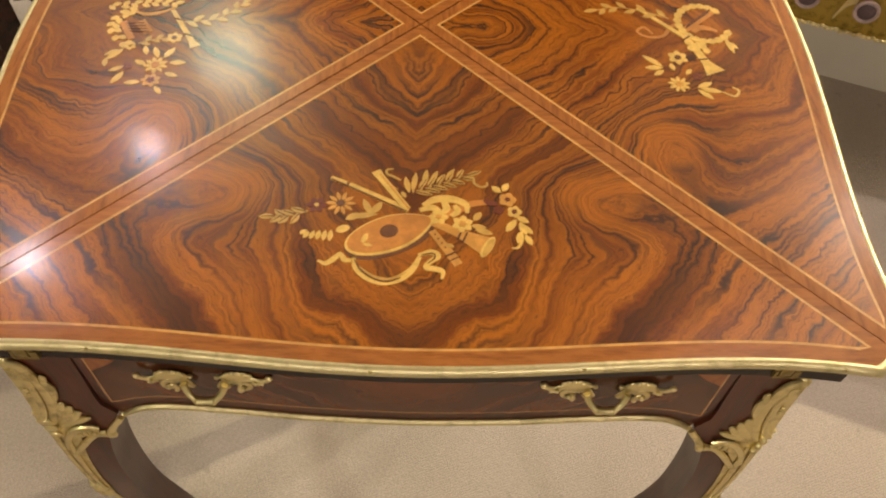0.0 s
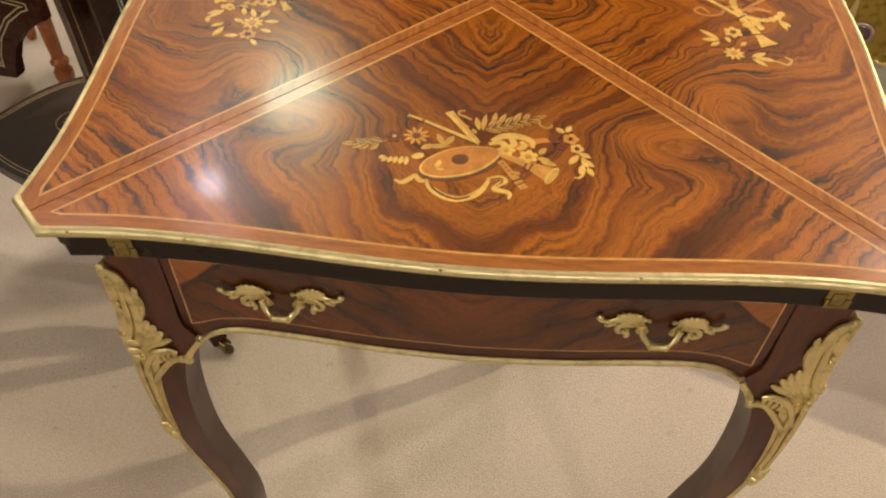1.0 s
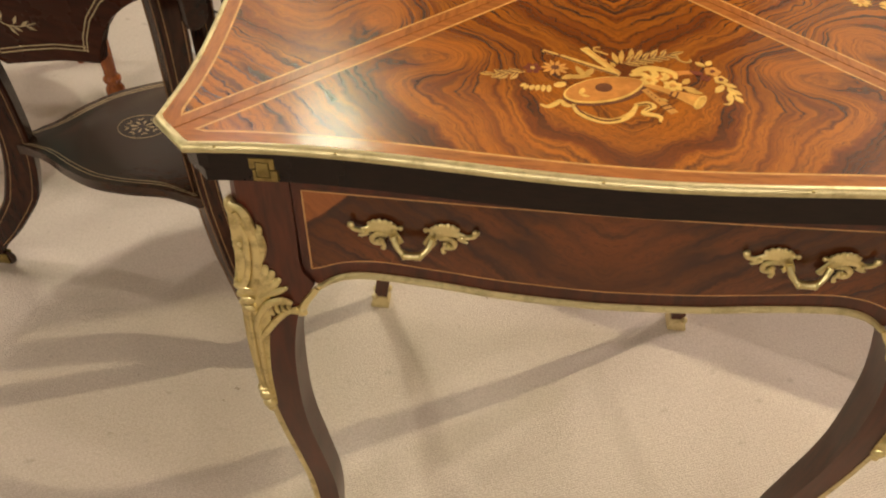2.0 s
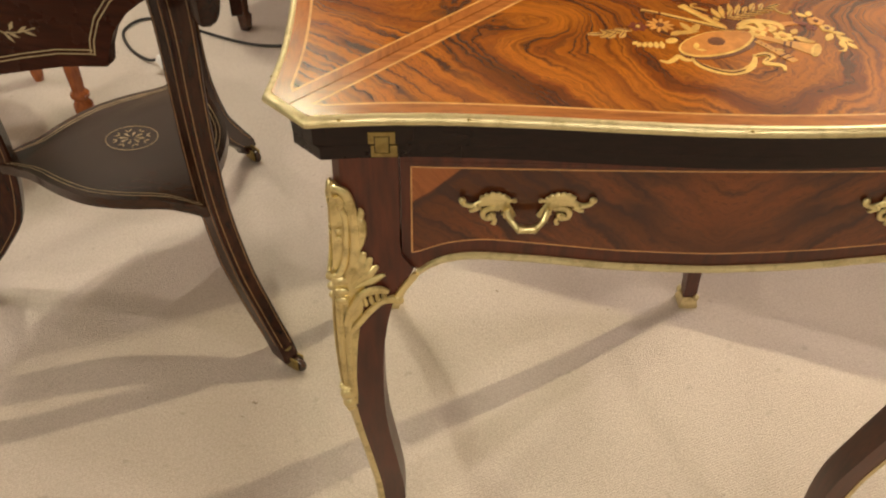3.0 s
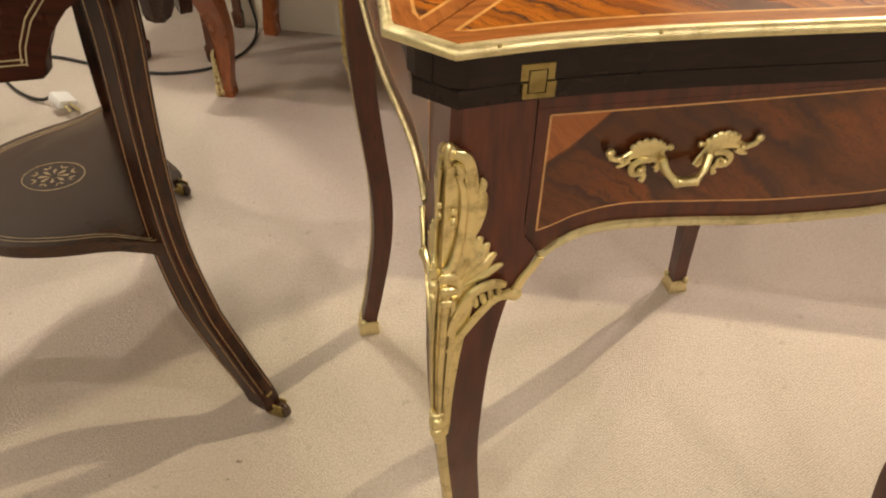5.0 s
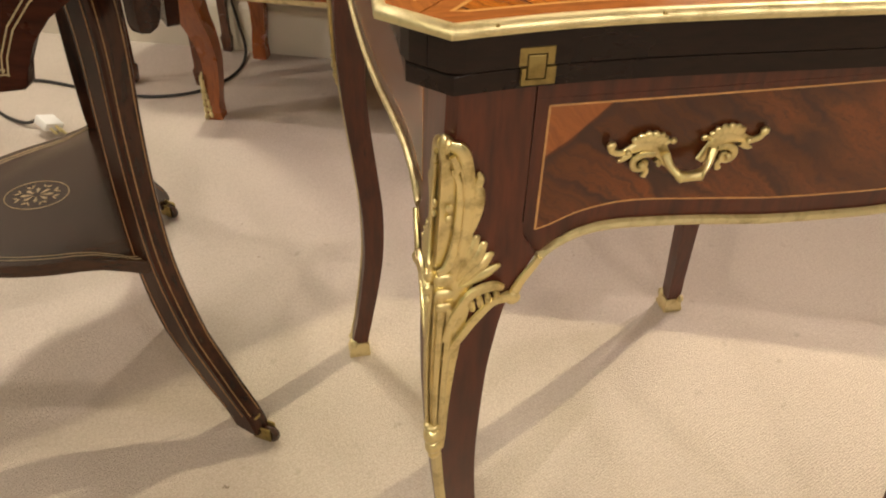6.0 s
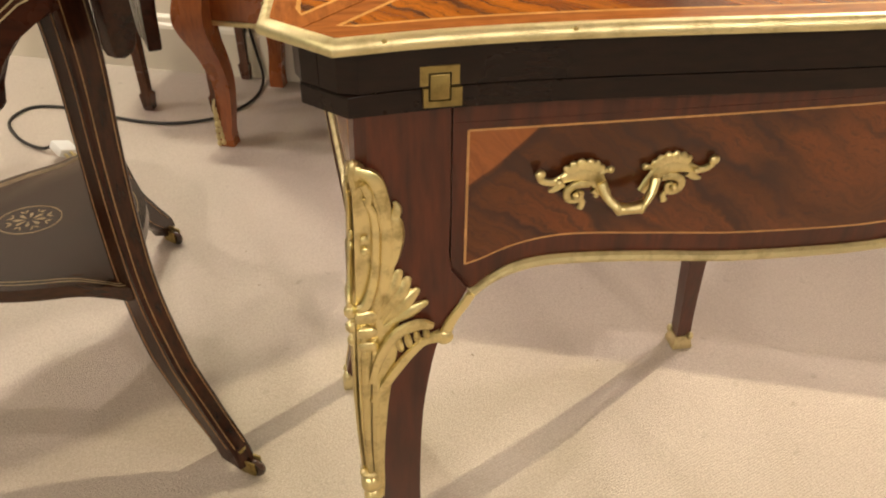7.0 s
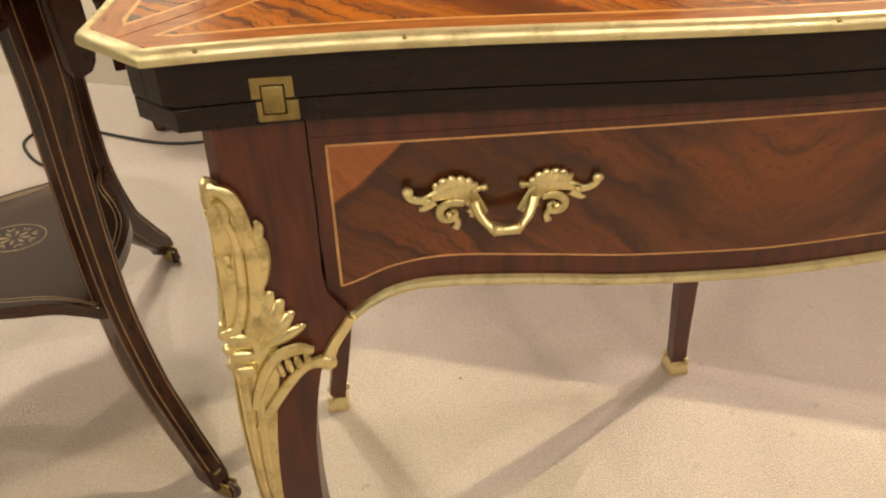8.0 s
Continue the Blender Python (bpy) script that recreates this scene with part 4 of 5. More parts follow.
# ---------------------------------------------------------------- furniture by the back wall
cabinet = thing("side_cabinet", "tall orange kingwood cabinet on cabriole legs with brass mounts", "cabinet", wall_frame(-0.815, 0.02))
bm = bmesh.new()
box(bm, -0.010, 0.915, -0.335, 0.0, 0.283, 1.430, 0.004)
part("body", bm, CHESTNUT, cabinet)
bm = bmesh.new()
box(bm, -0.012, 0.917, -0.338, -0.333, 0.276, 0.286, 0.0015)
box(bm, -0.013, -0.008, -0.333, 0.0, 0.276, 0.286, 0.0015)
part("edging", bm, BRASS, cabinet, "brass strip under the carcass")
bm = bmesh.new()
box(bm, -0.022, 0.927, -0.350, 0.006, 1.4305, 1.460, 0.005)
part("cabinet_top", bm, CHESTNUT, cabinet)
KNEE = [(0.0, 0.0), (0.03, 0.001), (0.08, -0.004), (0.14, -0.006), (0.20, 0.002), (0.26, 0.016), (0.30, 0.020), (0.36, 0.012)]
for sx, x0 in ((-1, 0.012), (1, 0.893)):
    for sy, y0 in ((-1, -0.322), (1, -0.018)):
        rings = []
        for i in range(25):
            z = 0.0 + 0.36 * i / 24
            o = curve_value(KNEE, z)
            w = curve_value([(0.0, 0.017), (0.05, 0.016), (0.12, 0.017), (0.22, 0.024), (0.29, 0.033), (0.36, 0.030)], z)
            cx, cy = x0 + sx * o, y0 + (sy * o if sy < 0 else 0)
            rings.append([(cx - w, cy - w, z), (cx + w, cy - w, z), (cx + w, cy + w * 0.8, z), (cx - w, cy + w * 0.8, z)])
        rings = [[Vector(p) * 1 for p in r] for r in rings]
        bm = loft(rings)
        leg = part("leg", bm, CHESTNUT, cabinet)
        bm = bmesh.new()
        cx, cy = x0 + sx * 0.017, y0 + (sy * 0.017 if sy < 0 else 0.012)
        for k in range(6):
            z = 0.008 + 0.015 * k
            for dx, dy in ((0.0, 0.0), (-sx * 0.011, 0.0), (0.0, -sy * 0.011)):
                ball(bm, (cx + dx * (1 - k * 0.12), cy + dy * (1 - k * 0.12), z + 0.004 * (dx != 0)), (0.0056 - 0.0005 * k, 0.0056 - 0.0005 * k, 0.0085), None, 8, 6)
        leaf_blade(bm, (cx, cy, 0.075), (cx - sx * 0.003, cy - sy * 0.003, 0.112), 0.014, (sx, sy, 0), 0.003)
        part("foot_mount", bm, BRASS, leg, "pierced brass leaf mount")

stand = thing("plant_stand", "slender dark mahogany stand on square tapered legs", "stand", Matrix())
for along, out in ((-1.054, 0.228), (-0.896, 0.020), (-0.892, 0.205)):
    p = by_wall(along, out)
    turn = wall_frame(along, out)
    rings = [[(sx * w, sy * w, z) for sx, sy in ((-1, -1), (1, -1), (1, 1), (-1, 1))] for z, w in ((0.0, 0.009), (0.004, 0.011), (0.040, 0.0135), (0.046, 0.0095), (0.30, 0.012), (0.70, 0.016))]
    leg = part("leg", loft(rings), DARKTURN, stand, at=turn)
bm = lathe([(0.02, 0.698), (0.135, 0.698), (0.142, 0.706), (0.138, 0.716), (0.02, 0.718)], 32)
part("top", bm, DARKTURN, stand, at=wall_frame(-0.947, 0.151))

# turned leg of a stool beyond the shelf
stool = thing("stool", "small round beech stool on four turned legs", "stool", pose(-1.115, 0.770, 0))
for k in range(4):
    prof = [(0.010, 0.0), (0.013, 0.012), (0.0155, 0.045), (0.0205, 0.070), (0.0200, 0.082), (0.0135, 0.094), (0.0195, 0.102), (0.0195, 0.108), (0.0130, 0.116), (0.0145, 0.15), (0.0165, 0.22), (0.0185, 0.31), (0.014, 0.325), (0.021, 0.335), (0.021, 0.410)]
    leg = part("leg", lathe(prof, 18), CHESTNUT, stool, at=pose(0, 0, 0, 0, 0, 90 * k - 4) @ pose(0.210, 0, 0))
part("seat", lathe([(0.001, 0.408), (0.205, 0.408), (0.222, 0.414), (0.226, 0.424), (0.220, 0.434), (0.200, 0.440), (0.001, 0.442)], 40), CHESTNUT, stool)

# cable and plug on the carpet
cable = thing("power_cable", "black flex with a white three-pin plug lying on the carpet", "cable", Matrix())
route = [(-0.822, 1.040, 0.026), (-0.865, 1.060, 0.008), (-0.925, 1.12, 0.0045), (-0.965, 1.205, 0.0045), (-0.935, 1.270, 0.0045), (-0.86, 1.262, 0.0045), (-0.75, 1.20, 0.0045), (-0.645, 1.150, 0.0045), (-0.56, 1.138, 0.0045), (-0.482, 1.160, 0.0045), (-0.415, 1.236, 0.0045), (-0.392, 1.330, 0.012), (-0.402, 1.352, 0.08), (-0.420, 1.362, 0.20), (-0.430, 1.366, 0.40)]
part("flex", tube(route, 0.0036, 8, 1, None, 8), RUBBER, cable)
bm = bmesh.new()
box(bm, -0.022, 0.022, -0.020, 0.018, -0.010, 0.010, 0.004)
plug = part("plug", bm, PLUGWHITE, cable, "white moulded plug", at=pose(-0.806, 1.022, 0.024, 18, 24, 48))
for x, z in ((-0.011, 0.0), (0.011, 0.0), (0.0, 0.006)):
    bm = bmesh.new()
    box(bm, x - 0.003, x + 0.003, -0.042, -0.022, z - 0.002, z + 0.002, 0.0006)
    part("pin", bm, BRASS, plug, "brass plug pin")

# gilt console against the wall on the other side
console = thing("gilt_console", "embossed gilt console with mauve enamel roundels", "console table", wall_frame(0.20, 0.0))
bm = bmesh.new()
# the unseen far end is drawn long to shade the carpet beneath
box(bm, 0.0, 1.0, -0.36, 0.0, 0.34, 0.62, 0.004)
body = part("body", bm, GOLDLEAF, console)
bm = bmesh.new()
for k in range(136):
    ball(bm, (0.004 + k * 0.0073, -0.362, 0.341 + 0.0015 * math.sin(k * 2.3)), (0.005, 0.004, 0.0035), None, 6, 5)
for y in (-0.325, -0.035):
    rings = [[(0.955 + sx * w, y + sy * w, z) for sx, sy in ((-1, -1), (1, -1), (1, 1), (-1, 1))] for z, w in ((0.0, 0.016), (0.02, 0.018), (0.05, 0.014), (0.20, 0.018), (0.345, 0.026))]
    part("leg", loft(rings), DARKTURN, console)
part("beading", bm, GILT, body, "bright gilt beaded edge")
for k in range(10):
    x = 0.0745 + k * 0.0925
    at = pose(x, -0.361, 0.385, 90, 0, 0)
    rim = part("roundel", lathe([(0.012, 0.0), (0.020, 0.0), (0.020, 0.003), (0.018, 0.005), (0.0155, 0.004), (0.014, 0.002), (0.012, 0.002)], 24), STUDRIM, body, "pale rimmed mauve roundel", at=at)
    bm = lathe([(0.001, 0.0055), (0.009, 0.005), (0.0145, 0.002), (0.0145, 0.0)], 20)
    part("enamel", bm, STUD, rim)
    bm = bmesh.new()
    for j in range(4):
        tube([(x + 0.05 + 0.004 * j, -0.361, 0.36 + 0.012 * j), (x + 0.06 + 0.004 * j, -0.362, 0.40), (x + 0.066, -0.361, 0.44 + 0.01 * j)], 0.0018, 6, 1, bm)
    part("scroll", bm, GILT, body)

# unseen screen: stands in for whatever gives the shelf its teal reflection
screen = thing("reflected_screen", "unseen teal screen by the wall, stands in for what the shelf reflects", "screen", wall_frame(-3.33, 0.03))
for k in range(3):
    turn = pose(0.36 * k, -0.10 * (k % 2), 0, 0, 0, -16 if k % 2 == 0 else 16)
    bm = bmesh.new()
    box(bm, 0.0, 0.37, -0.012, 0.012, 0.02, 1.98, 0.006)
    leaf_frame = part("panel", bm, TEAL, screen, at=turn)
    bm = bmesh.new()
    for x in (0.02, 0.35):
        box(bm, x - 0.018, x + 0.018, -0.015, 0.015, 0.0, 2.0, 0.004)
    part("frame", bm, DARKTURN, leaf_frame)

# lamps; the added fills are fitted out as ceiling spotlights too
for (lx, ly), aim, watts, size, cone, blend, tint in SPOTS_AND_FILLS:
    lamp = thing("ceiling_spot_or_fill", "white recessed ceiling spotlight, lit, in places only an added fill", "lamp", pose(lx, ly, 2.4), group="ceiling spotlights")
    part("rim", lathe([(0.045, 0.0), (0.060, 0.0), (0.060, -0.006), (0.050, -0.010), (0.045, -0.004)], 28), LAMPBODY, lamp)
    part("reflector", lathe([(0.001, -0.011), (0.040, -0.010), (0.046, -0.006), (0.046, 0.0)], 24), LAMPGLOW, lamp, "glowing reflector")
for along, z in ((-1.044, 1.93),):
    lamp = thing("wall_light", "brass wall light with an opal glass shade, lit", "lamp", wall_frame(along, 0.0, z), group="wall lights")
    bm = lathe([(0.002, 0.0), (0.045, 0.0), (0.042, 0.008), (0.015, 0.014), (0.002, 0.016)], 24)
    part("back_plate", bm, BRASS, lamp, at=pose(0, 0, -0.06, 90, 0, 0))
    part("arm", tube([(0, -0.012, -0.06), (0, -0.05, -0.075), (0, -0.075, -0.06), (0, -0.078, -0.04)], 0.006, 8), BRASS, lamp)
    bm = lathe([(0.020, -0.060), (0.060, -0.045), (0.090, 0.000), (0.098, 0.060), (0.094, 0.060), (0.086, 0.002), (0.056, -0.040), (0.018, -0.055)], 28)
    part("shade", bm, SHADEGLOW, lamp, "glowing opal glass shade", at=pose(0, -0.078, 0))

# fluff trodden into the carpet
fluff = None
for x, y, r in ((-0.068, 0.293, 0.0045), (-0.455, 0.060, 0.0065), (-0.395, 0.520, 0.0040), (0.120, 0.250, 0.0030), (-0.420, 0.620, 0.0035), (-0.470, 0.035, 0.0040), (0.150, 0.420, 0.0030), (-0.62, 0.07, 0.003)):
    bit = bmesh.new()
    r *= 0.6
    tube([(-r, 0, 0.0012), (-r * 0.3, r * 0.5, 0.0022), (r * 0.4, -r * 0.3, 0.002), (r, r * 0.3, 0.0012)], [r * 0.3, r * 0.42, r * 0.4, r * 0.2], 6, 0.7, bit)
    tagged(part("carpet_fluff", bit, BROWNFLUFF, at=pose(x, y, 0, 0, 0, 400 * x)), "small brown speck of fluff on the carpet", "fluff", group="specks on the carpet")

# ---------------------------------------------------------------- marquetry on the leaves
YELLOW = inlay("boxwood_yellow", (0.84, 0.52, 0.125))
OCHRE = inlay("satinwood_ochre", (0.70, 0.33, 0.070))
LUTE = inlay("lute_belly_orange", (0.60, 0.24, 0.050))
OLIVE = inlay("green_stained_sycamore", (0.64, 0.37, 0.085))
RUST = inlay("rust_stained_wood", (0.20, 0.050, 0.026))
BROWN = inlay("walnut_inlay", (0.17, 0.065, 0.028))
BASE = TOP + 0.00005


class Picture:
    """Flat inlaid pieces on one leaf; places in millimetres from the middle of the table top."""

    def __init__(self, leaf, mirror=1.0, origin=(0.0, 0.0), angle=0.0, scale=1.0):
        self.leaf, self.mirror, self.origin, self.angle, self.scale = leaf, mirror, Vector(origin), angle, scale

    def at(self, p):
        q = Vector((p[0] * self.mirror, p[1])) * self.scale
        q.rotate(Matrix.Rotation(self.angle, 2))
        return tuple((q + self.origin) * 0.001)

    def piece(self, name, outlines, mat, layer=0, label=""):
        bm = bmesh.new()
        for k, o in enumerate(outlines):
            prism([self.at(p) for p in o], BASE - 0.0003, BASE + 0.00016 * (layer + 1) + 0.000006 * (k % 24), 0, bm)
        return part(name, bm, mat, self.leaf, label, smooth=False)


def ellipse(cx, cy, a, b, turn=0.0, n=28, point=0.0):
    out = []
    for k in range(n):
        t = 2 * math.pi * k / n
        x, y = a * math.cos(t), b * math.sin(t) * (1 - point * max(math.cos(t), 0) ** 2)
        c, s = math.cos(radians(turn)), math.sin(radians(turn))
        out.append((cx + c * x - s * y, cy + s * x + c * y))
    return out


def leaf_shape(p, q, w, bend=0.0):
    p, q = Vector(p), Vector(q)
    way = q - p
    n = Vector((-way.y, way.x)).normalized()
    left, right = [], []
    for k in range(1, 7):
        t = k / 7
        mid = p + way * t + n * bend * math.sin(math.pi * t)
        h = w / 2 * math.sin(math.pi * t) ** 0.8
        left.append(tuple(mid + n * h))
        right.append(tuple(mid - n * h))
    return [tuple(p)] + right + [tuple(q)] + left[::-1]


def rod(p, q, w0, w1):
    p, q = Vector(p), Vector(q)
    n = Vector((-(q - p).y, (q - p).x)).normalized()
    return [tuple(p - n * w0 / 2), tuple(q - n * w1 / 2), tuple(q + n * w1 / 2), tuple(p + n * w0 / 2)]


def ribbon(points, widths):
    path = smooth_path([(*p, 0) for p in points], 5)
    wide = [curve_value(list(enumerate(widths)), i * (len(widths) - 1) / (len(path) - 1)) for i in range(len(path))]
    left, right = [], []
    for i, p in enumerate(path):
        way = (path[min(i + 1, len(path) - 1)] - path[max(i - 1, 0)]).normalized()
        n = Vector((-way.y, way.x)) * wide[i] / 2
        left.append((p.x + n.x, p.y + n.y))
        right.append((p.x - n.x, p.y - n.y))
    return [[left[i], right[i], right[i + 1], left[i + 1]] for i in range(len(path) - 1)]


def flower(cx, cy, r, petals, wide=0.8, turn=0.0):
    out = []
    for k in range(petals):
        a = 2 * math.pi * k / petals + turn
        p = (cx + r * 0.22 * math.cos(a), cy + r * 0.22 * math.sin(a))
        q = (cx + r * math.cos(a), cy + r * math.sin(a))
        out.append(leaf_shape(p, q, wide * r * 2.6 / petals * 1.35))
    return out


def sprig(points, leaves, size, width):
    """A bent stem with leaves to both sides."""
    path = [Vector((p.x, p.y)) for p in smooth_path([(*p, 0) for p in points], 8)]
    out = []
    for k in range(leaves):
        i = int((k + 0.6) / leaves * (len(path) - 2))
        way = (path[i + 1] - path[i]).normalized()
        side = Vector((-way.y, way.x)) * (1 if k % 2 else -1)
        out.append(leaf_shape(path[i], path[i] + (way * 0.8 + side * 0.62) * size * (1 - 0.25 * k / leaves), width, 0.4))
    way = (path[-1] - path[-2]).normalized()
    out.append(leaf_shape(path[-1], path[-1] + way * size, width))
    return ribbon(points, [1.0, 0.7]), out


def ribs(shapes, width=0.7):
    """Dark cut lines along the middle of leaves."""
    out = []
    for o in shapes:
        p, q = Vector(o[0]), Vector(o[len(o) // 2])
        out.append(rod(p, p + (q - p) * 0.86, width, width * 0.5))
    return out


leaves = [ob for ob in card_table.children if ob.name.split(".")[0] == "leaf"]

# trophy of lute, flutes and trumpet on the front leaf
pic = Picture(leaves[0])
pic.piece("marquetry_shadow", [ellipse(-14.0, -207.5, 29.5, 14.2, 25)], BROWN, 0, "dark lower rim of the lute")
pic.piece("marquetry_lute_rim", [ellipse(-14.0, -205.0, 29.2, 13.8, 25, 32, 0.35)], YELLOW, 1, "pale rim of the lute")
pic.piece("marquetry_lute", [ellipse(-14.0, -204.4, 27.6, 12.3, 25, 32, 0.35)], LUTE, 2, "orange lute belly")
pic.piece("marquetry_soundhole", [ellipse(-14.5, -203.4, 5.8, 5.0, 25)], BROWN, 3, "dark round soundhole")
pic.piece("marquetry_bridge", [ellipse(-29.0, -209.5, 3.8, 1.8, 70), leaf_shape((-30, -214), (-24, -215), 2.6)], YELLOW, 3, "pale bridge")
pic.piece("marquetry_neck", ribbon([(12, -191), (24, -187), (36, -180), (47, -177.5)], [5.0, 5.4, 5.0, 4.4]), LUTE, 1, "orange neck")
pic.piece("marquetry_peghead", [ellipse(49.5, -178.5, 4.0, 2.2, -10), ellipse(46, -177, 1.6, 1.6)], RUST, 2, "brown peg head")
pic.piece("marquetry_flute", [rod((-54, -160.5), (-43, -165.5), 3.2, 3.6), rod((-42, -166), (-3, -186), 4.0, 4.6)], YELLOW, 0, "pale long flute")
pic.piece("marquetry_flute_shade", [rod((-53.5, -161.7), (-4, -187.3), 0.9, 1.0), rod((-43.2, -164.2), (-42.2, -168), 1.0, 1.0)], BROWN, 2)
pic.piece("marquetry_pipe", [rod((-24, -156), (-4, -185), 5.4, 4.8), rod((-25.4, -153.8), (-23.6, -156.6), 6.2, 6.2)], YELLOW, 1, "pale pipe")
pic.piece("marquetry_pipe_shade", [rod((-22.6, -156.2), (-2.6, -185), 1.0, 1.0), rod((-14.5, -166.5), (-10.5, -169), 0.8, 0.8)], OCHRE, 2)
pic.piece("marquetry_trumpet", [rod((13, -195.5), (31, -204.5), 5.6, 6.4), rod((31, -204.5), (45, -212.5), 7.2, 14.5)], OCHRE, 1, "ochre trumpet")
pic.piece("marquetry_trumpet_bell", [ellipse(46.4, -213.4, 8.8, 3.0, 62)], YELLOW, 2, "pale bell of the trumpet")
pic.piece("marquetry_trumpet_mouth", [ellipse(46.9, -213.7, 7.2, 2.0, 62)], OLIVE, 3)
pic.piece("marquetry_trumpet_ring", [rod((30.6, -201.6), (27.6, -208.6), 1.4, 1.4), rod((34, -202.6), (31, -210.5), 1.2, 1.2)], BROWN, 2)
pic.piece("marquetry_recorder", [rod((12.0, -202.0), (23.5, -219.5), 4.8, 5.6), rod((24, -220.2), (28.5, -227.4), 6.2, 5.6)], OCHRE, 1, "ochre recorder")
pic.piece("marquetry_recorder_ring", [rod((20.4, -221.4), (27.0, -217.6), 1.0, 1.0), rod((22.6, -225.0), (29.2, -221.2), 0.9, 0.9)], BROWN, 2)
pic.piece("marquetry_recorder_holes", [ellipse(14.0 + 2.1 * k, -205.0 - 3.2 * k, 0.6, 0.6, 0, 8) for k in range(4)], BROWN, 2)
pic.piece("marquetry_flower", flower(-46, -182, 9.6, 10), OCHRE, 1, "orange daisy")
pic.piece("marquetry_flower_heart", [ellipse(-46, -182, 2.8, 2.6, 0, 14)], BROWN, 3)
pic.piece("marquetry_blossom", flower(-61, -184, 6.6, 6, 1.0), RUST, 1, "rust-coloured blossom")
pic.piece("marquetry_blossom_heart", [ellipse(-61, -184, 1.5, 1.5, 0, 10)], YELLOW, 3)
stem, some = sprig([(-66, -189), (-76, -193), (-86, -194)], 6, 10, 4.2)
pic.piece("marquetry_sprig", some, OLIVE, 1, "olive leaf sprig")
pic.piece("marquetry_rib", ribs(some), BROWN, 3)
pic.piece("marquetry_stem", stem, OLIVE, 0)
pic.piece("marquetry_bellflower", [leaf_shape((-50 - 3.4 * k, -203.5 - 0.4 * k), (-50.5 - 4.0 * k, -212.5 + 0.5 * k), 3.4) for k in range(5)] + [leaf_shape((-65, -204), (-69, -207.5), 3)], YELLOW, 1, "pale bell flower")
pic.piece("marquetry_bellflower_cup", [ellipse(-43, -202.5, 4.4, 2.8, 25)], YELLOW, 1)
pic.piece("marquetry_leaves", [leaf_shape((-33, -190), (-42, -195), 5), leaf_shape((-26, -190), (-20, -180), 5), leaf_shape((-26, -191), (-32, -178), 4.6), leaf_shape((-22, -190), (-40, -193), 4.4), leaf_shape((-28, -186), (-32, -180), 3.6)], OLIVE, 1, "olive leaves")
pic.piece("marquetry_ribbon", ribbon([(-56, -227), (-51, -229), (-46, -225), (-43, -221.5), (-40, -226), (-36, -226.5)], [1.6, 3.2, 3.6, 2.6, 3.8, 2.4]), YELLOW, 1, "pale curling ribbon")
pic.piece("marquetry_ribbon_swag", ribbon([(-35, -223), (-33, -231), (-26, -238), (-16, -241.5), (-6, -238), (1, -231), (5, -222)], [2.0, 3.8, 4.6, 4.2, 5.2, 4.2, 2.6]), YELLOW, 0, "pale hanging ribbon")
pic.piece("marquetry_ribbon_line", ribbon([(-34, -226), (-30, -233), (-22, -239), (-14, -241), (-6, -238)], [0.6, 1.0, 0.8, 1.0, 0.5]) + ribbon([(6, -221), (13, -219.5), (14, -223), (10, -227)], [0.5, 0.9, 0.9, 0.5]), BROWN, 3)
pic.piece("marquetry_ribbon_fold", ribbon([(-31, -231), (-22, -237.5), (-12, -239), (-3, -234)], [1.2, 1.8, 1.8, 1.2]), OLIVE, 1)
pic.piece("marquetry_ribbon_tail", ribbon([(4, -221), (12, -218.5), (16, -221.5), (11, -226), (9, -230), (15, -231), (19, -233), (18.5, -238)], [2.4, 4.2, 4.0, 3.2, 3.6, 3.8, 3.2, 1.6]), YELLOW, 1, "pale ribbon tail")
pic.piece("marquetry_ribbon_bow", ribbon([(6, -182), (14, -176.5), (24, -176), (33, -180), (34, -187)], [3.4, 5.4, 5.6, 4.6, 2.6]) + ribbon([(4, -186), (12, -183.5), (18, -188)], [3.0, 4.8, 3.0]), YELLOW, 1, "pale ribbon bow")
pic.piece("marquetry_ribbon_loop", ribbon([(19, -178), (21, -184), (18, -188)], [4, 5, 3]) + ribbon([(26, -181), (28, -186), (24, -190)], [3, 4.4, 3]), YELLOW, 2)
pic.piece("marquetry_bloom", flower(16, -191, 6.4, 6, 1.1), YELLOW, 2, "pale blossom")
pic.piece("marquetry_bloom_heart", [ellipse(16, -191, 1.6, 1.6, 0, 10)], OCHRE, 4)
pic.piece("marquetry_rosette", flower(31, -196, 7.0, 6, 1.1, 0.4), YELLOW, 2, "pale blossom beside the trumpet")
pic.piece("marquetry_rosette_heart", [ellipse(31, -196, 2.2, 2.2, 0, 10)], OCHRE, 4)
stem, some = sprig([(-1, -171), (10, -166), (22, -161), (33, -156)], 11, 12, 3.6)
pic.piece("marquetry_spray", some, OLIVE, 1, "olive leaf spray")
pic.piece("marquetry_rib", ribs(some), BROWN, 3)
pic.piece("marquetry_spray_stem", stem, OLIVE, 0)
pic.piece("marquetry_top_leaves", [leaf_shape((-3, -172), (-6, -158), 4.0), leaf_shape((-1, -171), (1, -154), 3.8), leaf_shape((6, -166), (8, -151), 3.8), leaf_shape((10, -164), (15, -152), 3.6), leaf_shape((20, -160), (26, -150), 3.6), leaf_shape((-5, -176), (-8, -171), 3)], OLIVE, 2, "olive leaves")
pic.piece("marquetry_tendril", ribbon([(34, -160), (38, -157), (39, -162), (43, -165), (47, -163.5), (47, -160.5)], [1.4, 1.8, 1.8, 1.6, 1.6, 1.2]), OLIVE, 1, "curling tendril")
